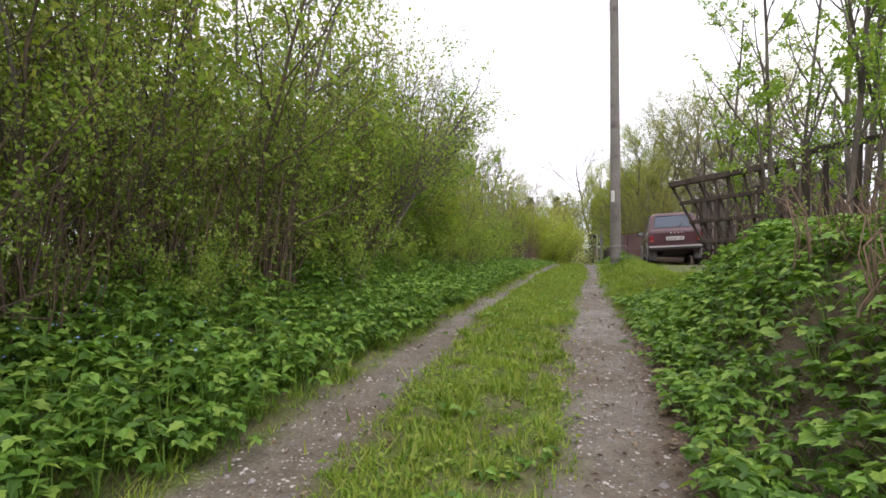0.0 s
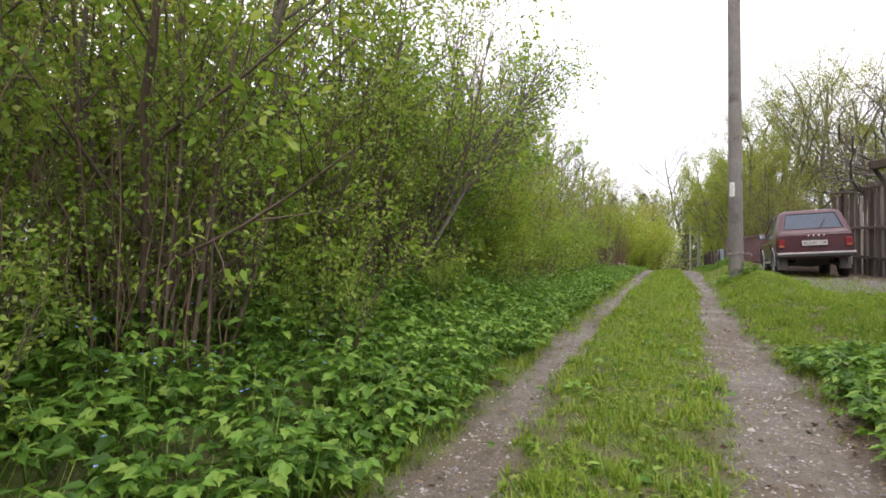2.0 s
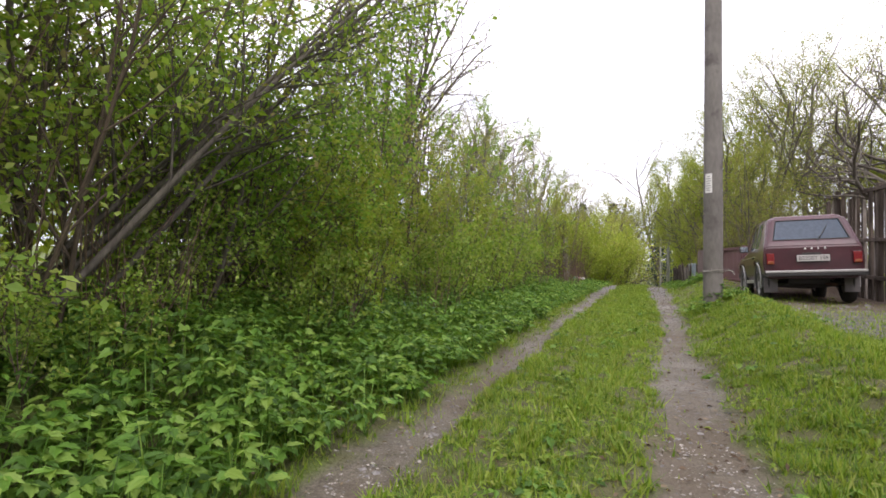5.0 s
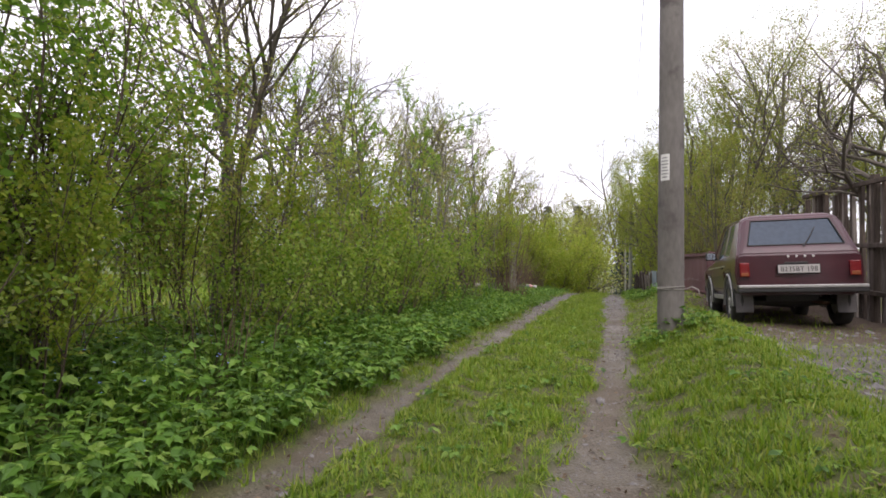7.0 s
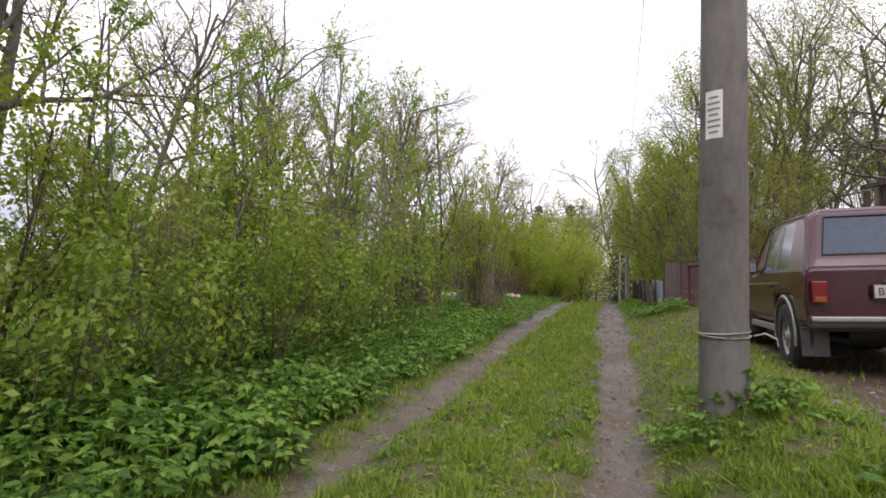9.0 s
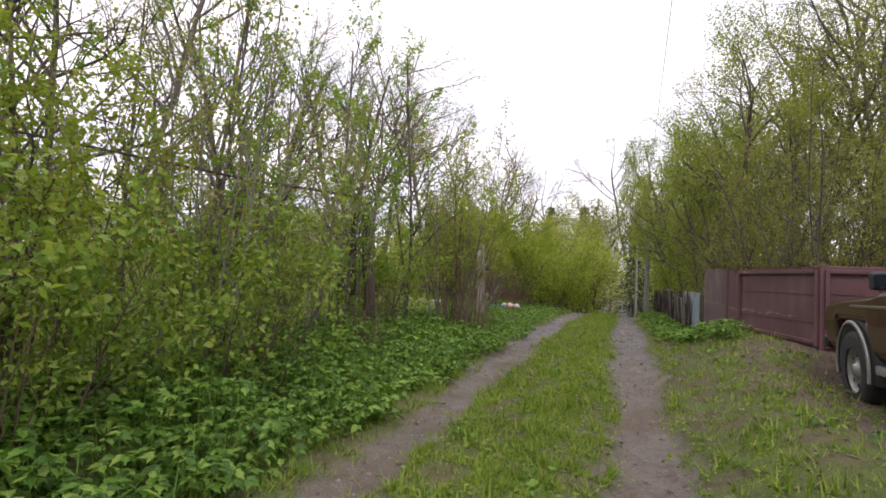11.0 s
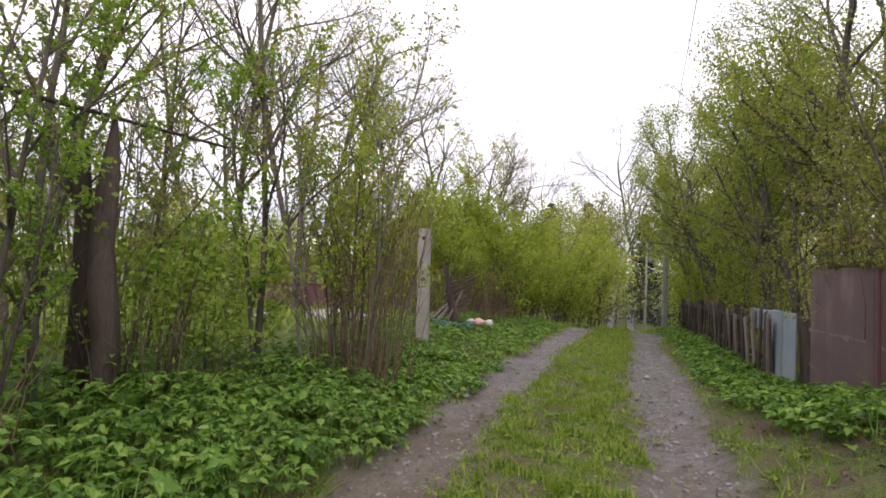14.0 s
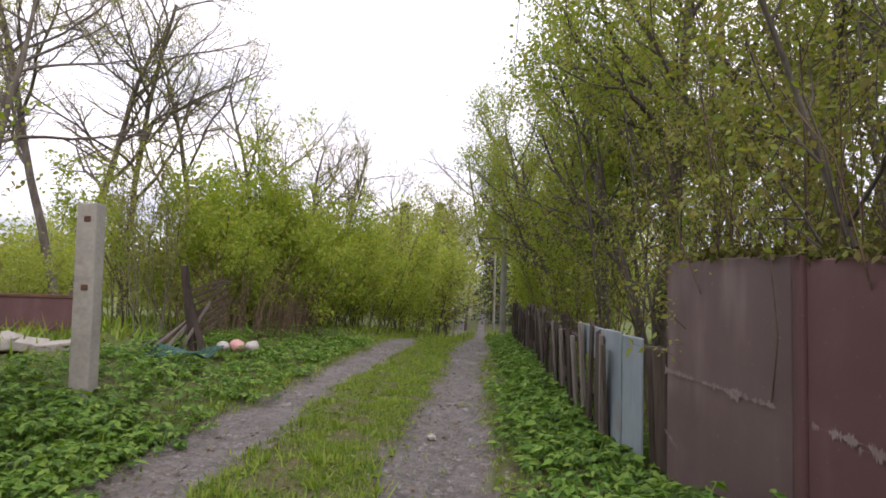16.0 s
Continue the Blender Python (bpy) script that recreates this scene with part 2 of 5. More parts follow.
def ground_material():
    """Grass soil, dirt ruts, gravel and the bare brown parking patch, from the sheet's own masks."""
    m, nt, b = material("lane_ground")
    at = {}
    for key in ("dirt", "gravel", "brown"):
        a = nt.nodes.new("ShaderNodeAttribute")
        a.attribute_name = key
        at[key] = a.outputs["Fac"]
    n1, n2, n3 = noise_tex(nt, 70, 6), noise_tex(nt, 9, 6), noise_tex(nt, 1.3, 4)
    soil = mixed(nt, 0.5, ramp(nt, n1, [(0.3, (0.05, 0.065, 0.018)), (0.7, (0.12, 0.15, 0.035))]), ramp(nt, n2, [(0.35, (0.07, 0.1, 0.02)), (0.65, (0.13, 0.18, 0.035))]))
    dirt = mixed(nt, 0.5, ramp(nt, n1, [(0.3, (0.05, 0.04, 0.031)), (0.68, (0.235, 0.2, 0.16))]), ramp(nt, n2, [(0.3, (0.075, 0.061, 0.047)), (0.7, (0.18, 0.152, 0.122))]))
    dirt = mixed(nt, ramp(nt, n3, [(0.5, (0, 0, 0)), (0.66, (0.7, 0.7, 0.7))]), dirt, (0.12, 0.09, 0.065))
    vor = node(nt, "ShaderNodeTexVoronoi", Scale=42.0)
    tc = nt.nodes.new("ShaderNodeTexCoord")
    nt.links.new(tc.outputs["Object"], vor.inputs["Vector"])
    stones = mixed(nt, 0.6, ramp(nt, vor.outputs["Color"], [(0.2, (0.055, 0.05, 0.046)), (0.8, (0.22, 0.205, 0.19))]), ramp(nt, n2, [(0.3, (0.085, 0.077, 0.07)), (0.7, (0.185, 0.17, 0.155))]))
    brown = mixed(nt, 0.5, ramp(nt, n1, [(0.3, (0.045, 0.031, 0.022)), (0.7, (0.165, 0.118, 0.085))]), ramp(nt, n2, [(0.3, (0.07, 0.048, 0.033)), (0.7, (0.15, 0.11, 0.078))]))
    col = mixed(nt, at["dirt"], soil, dirt)
    col = mixed(nt, at["gravel"], col, stones)
    col = mixed(nt, at["brown"], col, brown)
    nt.links.new(col, b.inputs["Base Color"])
    damp = mixed(nt, at["dirt"], (0.92, 0.92, 0.92), ramp(nt, n3, [(0.35, (0.4, 0.4, 0.4)), (0.6, (0.82, 0.82, 0.82))]))
    nt.links.new(damp, b.inputs["Roughness"])
    b.inputs["Specular IOR Level"].default_value = 0.35
    bump(nt, b, n1, 0.8, 0.03)
    return m


GROUND = ground_material()


def car_paint():
    m, nt, b = material("maroon_car_paint")
    col = ramp(nt, noise_tex(nt, 3, 6), [(0.3, (0.042, 0.007, 0.013)), (0.7, (0.062, 0.011, 0.018))])
    dust = ramp(nt, noise_tex(nt, 14, 6), [(0.5, (0, 0, 0)), (0.8, (0.08, 0.08, 0.08))])
    nt.links.new(mixed(nt, dust, col, (0.12, 0.07, 0.065)), b.inputs["Base Color"])
    b.inputs["Roughness"].default_value = 0.3
    b.inputs["Coat Weight"].default_value = 0.4
    b.inputs["Coat Roughness"].default_value = 0.15
    return m


def simple(name, colour, rough=0.5, metal=0.0, spec=0.5, alpha_glass=False):
    m, nt, b = material(name)
    n = noise_tex(nt, 18, 5)
    lo = tuple(c * 0.8 for c in colour)
    nt.links.new(ramp(nt, n, [(0.3, lo), (0.7, colour)]), b.inputs["Base Color"])
    b.inputs["Roughness"].default_value = rough
    b.inputs["Metallic"].default_value = metal
    b.inputs["Specular IOR Level"].default_value = spec
    if alpha_glass:
        b.inputs["Transmission Weight"].default_value = 0.35
        b.inputs["IOR"].default_value = 1.45
    return m


PAINT = car_paint()
# bluish base colour stands in for sky mirrored in the panes
GLASS = simple("sky_blue_car_glass", (0.07, 0.1, 0.14), 0.05, 0.0, 0.8, True)
RUBBER = simple("black_rubber", (0.03, 0.029, 0.028), 0.8)
BLACK = simple("black_plastic", (0.035, 0.034, 0.034), 0.55)
CHROME = simple("dull_chrome", (0.55, 0.55, 0.56), 0.28, 1.0)
STEEL = simple("grey_wheel_steel", (0.42, 0.41, 0.4), 0.45, 0.6)
TAIL_RED = simple("red_lens", (0.2, 0.012, 0.014), 0.25)
TAIL_AMBER = simple("amber_lens", (0.28, 0.08, 0.03), 0.25)
WIRE = simple("dark_wire", (0.06, 0.055, 0.05), 0.6)


# ---- mesh helpers ----
def mesh_np(name, verts, faces, mat, smooth=False):
    """A mesh from arrays; faces is one array, or a list of arrays, of equal-sided polygons."""
    me = bpy.data.meshes.new(name)
    groups = faces if isinstance(faces, list) else [faces]
    groups = [np.asarray(g, dtype=np.int32) for g in groups if len(g)]
    loops = np.concatenate([g.ravel() for g in groups])
    sizes = np.concatenate([np.full(len(g), g.shape[1], dtype=np.int32) for g in groups])
    starts = np.concatenate([[0], np.cumsum(sizes)[:-1]]).astype(np.int32)
    me.vertices.add(len(verts))
    me.vertices.foreach_set("co", np.asarray(verts, dtype=np.float32).ravel())
    me.loops.add(len(loops))
    me.loops.foreach_set("vertex_index", loops)
    me.polygons.add(len(sizes))
    me.polygons.foreach_set("loop_start", starts)
    me.polygons.foreach_set("loop_total", sizes)
    me.polygons.foreach_set("use_smooth", np.full(len(sizes), smooth, dtype=bool))
    me.materials.append(mat)
    me.update(calc_edges=True)
    me.validate()
    return me


def under(name, me, parent, label=""):
    ob = new(name, me)
    ob.parent = parent
    return tagged(ob, label)


def part(name, bm, mat, parent, label="", smooth=False):
    me = bpy.data.meshes.new(name)
    if smooth:
        for f in bm.faces:
            f.smooth = True
    bm.to_mesh(me)
    bm.free()
    me.materials.append(mat)
    return under(name, me, parent, label)


def thing(name, m, label, category, group=""):
    ob = new(name)
    ob.empty_display_size = 0.1
    ob.matrix_basis = m
    return tagged(ob, label, category, group)


def box_bm(sx, sy, sz, m=None, bevel=0.0, bm=None):
    """A box with rounded edges, centred unless m moves it."""
    own = bmesh.new()
    bmesh.ops.create_cube(own, size=1)
    bmesh.ops.scale(own, vec=(sx, sy, sz), verts=own.verts)
    if bevel:
        bmesh.ops.bevel(own, geom=own.edges[:], offset=bevel, segments=2, affect="EDGES", profile=0.6)
    if m is not None:
        own.transform(m)
    if bm is None:
        return own
    me = bpy.data.meshes.new("tmp")
    own.to_mesh(me)
    own.free()
    bm.from_mesh(me)
    bpy.data.meshes.remove(me)
    return bm


def tube(points, radii, sides, base):
    """Ring vertices and quads along a bent line."""
    p = np.asarray(points, float)
    d = np.gradient(p, axis=0)
    d /= np.linalg.norm(d, axis=1)[:, None] + 1e-9
    ref = np.array([1.0, 0, 0]) if abs(d[0][0]) < 0.8 else np.array([0, 1.0, 0])
    u = np.cross(d, ref)
    u /= np.linalg.norm(u, axis=1)[:, None] + 1e-9
    v = np.cross(d, u)
    a = np.arange(sides) * 2 * np.pi / sides
    r = np.asarray(radii)[:, None, None]
    ring = p[:, None, :] + r * (np.cos(a)[None, :, None] * u[:, None, :] + np.sin(a)[None, :, None] * v[:, None, :])
    n = len(p)
    i = np.arange(n - 1)[:, None] * sides
    j = np.arange(sides)[None, :]
    k = (j + 1) % sides
    q = np.stack([i + j, i + k, i + sides + k, i + sides + j], -1).reshape(-1, 4) + base
    return ring.reshape(-1, 3), q


def tubes_mesh(name, paths, mat):
    vs, qs, base = [], [], 0
    for pts, rad in paths:
        sides = 8 if rad[0] > 0.06 else (5 if rad[0] > 0.02 else 3)
        v, q = tube(pts, rad, sides, base)
        vs.append(v), qs.append(q)
        base += len(v)
    return mesh_np(name, np.concatenate(vs), np.concatenate(qs), mat, True)


def unit(a):
    return a / (np.linalg.norm(a, axis=-1, keepdims=True) + 1e-9)


TOOTH_ALONG, TOOTH_OUT = (0.1, 0.3, 0.37, 0.62, 0.68), (0.3, 0.5, 0.35, 0.4, 0.2)


def leaves_mesh(name, pos, axis, size, rng, mat, width=0.55, up=0.6, fold=0.12):
    """Toothed leaves folded along the midrib, at pos, pointing along axis."""
    n = len(pos)
    axis = unit(axis)
    nrm = unit(rng.normal(size=(n, 3)) * (1 - up) + np.array([0, 0, up]))
    side = unit(np.cross(axis, nrm))
    nrm = np.cross(side, axis)
    L = np.asarray(size).reshape(-1, 1) * np.ones((n, 1))
    W = L * width * rng.uniform(0.85, 1.2, (n, 1))
    droop = nrm * L * 0.16
    rows = [pos, pos + axis * L - droop]
    for sgn in (1, -1):
        for f, w in zip(TOOTH_ALONG, TOOTH_OUT):
            rows.append(pos + axis * L * f + side * W * w * sgn + nrm * L * fold * w * 1.6 - droop * f * f)
    v = np.stack(rows, 1).reshape(-1, 3)
    b = np.arange(n)[:, None] * 12
    halves = np.concatenate([b + np.array([[0, 1, 6, 5, 4, 3, 2]]), b + np.array([[0, 7, 8, 9, 10, 11, 1]])])
    return mesh_np(name, v, halves, mat)


def small_leaves_mesh(name, pos, axis, size, rng, mat, width=0.6, up=0.35, fine=False):
    """One bent leaf each: a quad, or six-sided where seen from near."""
    n = len(pos)
    axis = unit(axis)
    nrm = unit(rng.normal(size=(n, 3)) * (1 - up) + np.array([0, 0, up]))
    side = unit(np.cross(axis, nrm))
    L = np.asarray(size).reshape(-1, 1) * np.ones((n, 1))
    W = L * width
    down = np.array([0, 0, 1]) * L * 0.15
    if not fine:
        mid = pos + axis * L * 0.5
        v = np.stack([pos, mid + side * W * 0.5, pos + axis * L - down, mid - side * W * 0.5], 1).reshape(-1, 3)
        return mesh_np(name, v, np.arange(n * 4).reshape(-1, 4), mat)
    a, c = pos + axis * L * 0.27, pos + axis * L * 0.65 - down * 0.4
    v = np.stack([pos, a + side * W * 0.46, c + side * W * 0.4, pos + axis * L - down, c - side * W * 0.4, a - side * W * 0.46], 1).reshape(-1, 3)
    return mesh_np(name, v, np.arange(n * 6).reshape(-1, 6), mat)


# ---- growing woody plants ----
def grow(rng, origin, way, length, radius, level, spec, paths, twigs):
    """One branch and its side branches. spec: levels, counts, spread, up, wander, shrink."""
    n = 3 if level == spec["levels"] else max(4, int(4 + length * 1.4))
    pts, d = [np.array(origin, float)], np.array(way, float)
    step = length / (n - 1)
    for i in range(n - 1):
        d = d + rng.normal(size=3) * spec["wander"] * (0.45 if level == 0 else 1.0) + np.array([0, 0, spec["up"][level]])
        d /= np.linalg.norm(d)
        pts.append(pts[-1] + d * step)
    pts = np.array(pts)
    rad = radius * np.linspace(1, 0.35 if level < spec["levels"] else 0.25, n)
    paths.append((pts, rad))
    if level == spec["levels"]:
        twigs.append(pts)
        return
    count = spec["counts"][level]
    count = int(rng.integers(max(1, count - 1), count + 2))
    lo = spec["from"][level]
    for i in range(count):
        f = lo + (1 - lo) * (i + rng.uniform(0.2, 0.9)) / count
        f = min(f, 0.99)
        k = f * (n - 1)
        a, w = int(k), k - int(k)
        p = pts[a] * (1 - w) + pts[min(a + 1, n - 1)] * w
        along = unit(pts[min(a + 1, n - 1)] - pts[a])
        out = unit(np.cross(along, rng.normal(size=3)))
        s = spec["spread"][level] * rng.uniform(0.7, 1.25)
        nd = unit(along * math.cos(s) + out * math.sin(s))
        grow(rng, p, nd, length * spec["shrink"][level] * rng.uniform(0.7, 1.2) * (1.15 - 0.5 * f), radius * (1 - 0.6 * f) * 0.62, level + 1, spec, paths, twigs)


def leaf_points(rng, twigs, per, jitter):
    pos, ax = [], []
    for t in twigs:
        k = rng.poisson(per)
        if not k:
            continue
        f = rng.uniform(0.15, 1.0, k) * (len(t) - 1)
        a = np.minimum(f.astype(int), len(t) - 2)
        w = (f - a)[:, None]
        p = t[a] * (1 - w) + t[a + 1] * w
        pos.append(p + rng.normal(size=(k, 3)) * jitter)
        d = unit(t[a + 1] - t[a])
        ax.append(d * 0.5 + rng.normal(size=(k, 3)) * 0.6 + np.array([0, 0, -0.1]))
    return np.concatenate(pos), np.concatenate(ax)


def woody(name, seed, stems, spec, per_twig, leaf, mat_leaf, mat_bark, label, category, jitter=0.04):
    """A bush or tree: each stem with its limbs is a trunk part, the leaves are the crown."""
    rng = np.random.default_rng(seed)
    paths, twigs = [], []
    ob = thing(name, Matrix.Identity(4), label, category)
    for x, y, lean_x, lean_y, length, radius in stems(rng):
        own = []
        grow(rng, (x, y, -0.15), unit(np.array([lean_x, lean_y, 1.0])), length, radius, 0, spec, own, twigs)
        paths.append(own)
    for own in paths:
        part_name = "trunk" if len(paths) <= 3 else "stem"
        under(part_name, tubes_mesh(part_name, own, mat_bark), ob)
    pos, ax = leaf_points(rng, twigs, per_twig, jitter)
    keep = pos[:, 2] > 0.05
    pos, ax = pos[keep], ax[keep]
    size = leaf * rng.uniform(0.6, 1.35, len(pos))
    under("crown", small_leaves_mesh("crown", pos, ax, size, rng, mat_leaf, fine=name == "slender_tree"), ob)
    return ob


# ---- the ground ----
PROFILE_Y = [-30, -4, 0, 3, 6, 9, 11.5, 14, 18, 21, 25, 28, 31, 36, 45, 60, 90, 140]
PROFILE_Z = [-2.6, -0.4, -0.05, 0.2, 0.4, 0.47, 0.56, 0.7, 0.76, 0.83, 0.92, 0.92, 0.86, 0.4, -0.4, -1.2, 0.9, 4.0]


def smooth01(a, lo, hi):
    f = np.clip((a - lo) / (hi - lo), 0, 1)
    return f * f * (3 - 2 * f)


def wave(x, y, scale, seed):
    """Cheap smooth noise from a few sines."""
    r = np.random.default_rng(seed)
    out = 0
    for i in range(6):
        a, p, k = r.uniform(0, 6.28), r.uniform(0, 6.28), r.uniform(0.6, 1.8) / scale
        out = out + np.sin((x * np.cos(a) + y * np.sin(a)) * k * 6.28 + p)
    return out / 6


def rut_masks(x, y):
    wob = 0.1 * wave(x * 0.2, y, 2.5, 3) + 0.12 * wave(x, y, 0.42, 4) + 0.07 * wave(x, y, 0.12, 5)
    far = smooth01(y, 16, 22)
    lc = -1.36 + 0.05 * np.sin(y * 0.5) + 0.1 * smooth01(y, 24, 30)
    rc = 0.1 + 0.04 * np.sin(y * 0.4 + 1)
    lw = 0.25 - 0.09 * smooth01(y, 3, 7) + 0.15 * far
    rw = 0.30 - 0.1 * smooth01(y, 6, 11) + 0.08 * far
    left = 1 - smooth01(np.abs(x - lc) + wob, lw * 0.6, lw * 1.35)
    right = 1 - smooth01(np.abs(x - rc) + wob, rw * 0.75, rw * 1.3)
    return left, right


def parking(x, y):
    w = 0.5 * wave(x, y, 1.4, 9) + 0.3 * wave(x, y, 0.4, 10)
    bare = smooth01(x + w * 0.8, 1.2, 1.7) * (1 - smooth01(x, 4.2, 4.6)) * smooth01(y + w, 11.2, 12.6) * (1 - smooth01(y, 21.5, 22.3))
    brown = smooth01(y + w, 14.0, 15.2)
    mud = (1 - smooth01(np.abs(x - 0.62) + 0.15 * w, 0.22, 0.42)) * (1 - smooth01(y + w, 5.5, 7.5))
    return np.maximum(bare, mud), np.maximum(brown, smooth01(mud, 0.05, 0.3))


def height(x, y):
    x, y = np.asarray(x, float), np.asarray(y, float)
    z = np.interp(y, PROFILE_Y, PROFILE_Z)
    z = z + (0.5 - 0.3 * smooth01(y, 7, 13)) * smooth01(-x, 1.7, 3.4) * (1 - 0.6 * smooth01(-x, 5, 9))
    mound = 0.85 * smooth01(x, 0.6, 1.6) * smooth01(y, -3, 0.5) * (1 - smooth01(y, 5.0, 7.6))
    z = z + mound + (0.31 * smooth01(x, 0.2, 1.1) - 0.12 * smooth01(x, 1.2, 1.8)) * smooth01(y, 7, 11) * (1 - smooth01(y, 21, 24) * 0.55)
    z = z + 0.2 * smooth01(x, 0.7, 1.7) * smooth01(y, 18.9, 20.2) * (1 - smooth01(y, 21.3, 23.3))
    l, r = rut_masks(x, y)
    near = 1 - smooth01(np.abs(x), 6, 12)
    z = z - 0.035 * (l + r) + 0.1 * np.exp(-((x - 0.69) ** 2 + (y - 14.45) ** 2) / 0.2) + near * (0.02 * wave(x, y, 0.9, 1) + 0.012 * wave(x, y, 0.3, 2))
    dist = np.hypot(x, y - 15)
    return z + smooth01(dist, 60, 400) * 6


def ground():
    xs = np.concatenate([-np.geomspace(700, 9, 22), np.linspace(-8, -2.5, 45), np.arange(-2.4, 2.0, 0.055), np.linspace(2.05, 8, 45), np.geomspace(9, 700, 22)])
    ys = np.concatenate([-np.geomspace(700, 7, 18), np.linspace(-6, 0, 30), np.arange(0.1, 30, 0.09), np.linspace(30.2, 50, 60), np.geomspace(52, 900, 24)])
    X, Y = np.meshgrid(xs, ys)
    v = np.stack([X, Y, height(X, Y)], -1).reshape(-1, 3)
    nx, ny = len(xs), len(ys)
    i = np.arange(ny - 1)[:, None] * nx + np.arange(nx - 1)[None, :]
    q = np.stack([i, i + 1, i + nx + 1, i + nx], -1).reshape(-1, 4)
    me = mesh_np("ground", v, q, GROUND, True)
    l, r = rut_masks(v[:, 0], v[:, 1])
    bare, brown = parking(v[:, 0], v[:, 1])
    track = np.maximum(l, r) * (1 - smooth01(v[:, 1], 60, 90))
    far = smooth01(v[:, 1] + 0.8 * wave(v[:, 0], v[:, 1], 1.0, 11) - 1.2 * smooth01(-v[:, 0], 0.5, 1.0), 19.5, 22.5)
    for key, value in (("dirt", np.maximum(np.maximum(track * 0.95, bare * 0.5), 0.1 * olive(v[:, 0], v[:, 1]) * (0.6 + 0.6 * wave(v[:, 0], v[:, 1], 0.7, 68))).clip(0, 1)), ("gravel", np.maximum(track * far, bare * (1 - brown) * 0.7)), ("brown", np.maximum(np.maximum(bare * brown * 0.9, 0.55 * worn_grass(v[:, 0], v[:, 1]) * (1 - track) * (np.abs(v[:, 0]) < 3)), 0.85 * smooth01(v[:, 0], 0.6, 0.9) * (1 - smooth01(v[:, 0], 2.6, 3.2)) * (1 - smooth01(v[:, 1], 5.5, 7))) + olive(v[:, 0], v[:, 1]) * (0.22 + 0.4 * wave(v[:, 0], v[:, 1], 0.5, 68)).clip(0, 0.6))):
        me.attributes.new(key, "FLOAT", "POINT").data.foreach_set("value", value.astype(np.float32))
    return tagged(new("ground", me), "grassy lane ground with two worn dirt wheel tracks", "ground", kind="structure")


def worn_grass(x, y):
    """Trodden patches, more of them towards the gate."""
    return smooth01(wave(x, y, 0.55, 61) + 0.6 * wave(x, y, 0.2, 62) + 0.12 * smooth01(y, 16, 21), 0.03, 0.38)


def olive(x, y):
    """The mossy, worn verge before the gate."""
    return smooth01(x + 0.2 * wave(x, y, 0.8, 66), 0.35, 0.7) * smooth01(y + wave(x, y, 1.5, 67), 15.5, 18) * (1 - smooth01(y, 22.5, 24))


ground()


def ranged(rng, n, x0, x1, y0, y1):
    return rng.uniform(x0, x1, n), rng.uniform(y0, y1, n)


def scatter_grass(name, n, x0, x1, y0, y1, h, seed, label, keep, mat=GRASS, wide=0.006):
    rng = np.random.default_rng(seed)
    x, y = ranged(rng, n, x0, x1, y0, y1)
    k = keep(x, y, rng)
    x, y = x[k], y[k]
    n = len(x)
    p = np.stack([x, y, height(x, y) - 0.005], -1)
    clump = 0.8 + 0.7 * wave(x, y, 0.45, seed + 1) + 0.5 * wave(x, y, 0.14, seed + 2)
    L = (h * rng.uniform(0.5, 1.4, n) * np.clip(clump, 0.3, 2.0))[:, None]
    a = rng.uniform(0, 6.283, n)
    out = np.stack([np.cos(a), np.sin(a), np.zeros(n)], -1)
    side = np.stack([-np.sin(a), np.cos(a), np.zeros(n)], -1) * wide * rng.uniform(0.7, 1.6, (n, 1))
    lean = rng.uniform(0.1, 1.1, (n, 1))
    t = p + np.array([0, 0, 1]) * L * (1 - lean * 0.35) + out * L * lean
    v = np.stack([p - side, p + side, t], 1).reshape(-1, 3)
    me = mesh_np(name, v, np.arange(n * 3).reshape(-1, 3), mat)
    return tagged(new(name, me), label, "grass", kind="stuff")


def on_grass(x, y, rng):
    l, r = rut_masks(x, y)
    bare, brown = parking(x, y)
    worn = worn_grass(x, y) * 0.88
    thin = l * (0.99 - 0.35 * smooth01(y, 4, 8) * (1 - smooth01(y, 15, 18)) * smooth01(wave(x, y, 0.4, 63), -0.1, 0.3))
    return rng.uniform(0, 1, len(x)) > np.maximum(np.maximum(np.maximum(thin, r * 0.99), bare * 0.93), np.maximum(worn, olive(x, y) * 0.5))


def in_tufts(x, y, rng):
    clump = wave(x, y, 0.5, 64) + 0.8 * wave(x, y, 0.17, 65)
    return on_grass(x, y, rng) & (rng.uniform(0, 1, len(x)) < smooth01(clump, 0.0, 0.45))


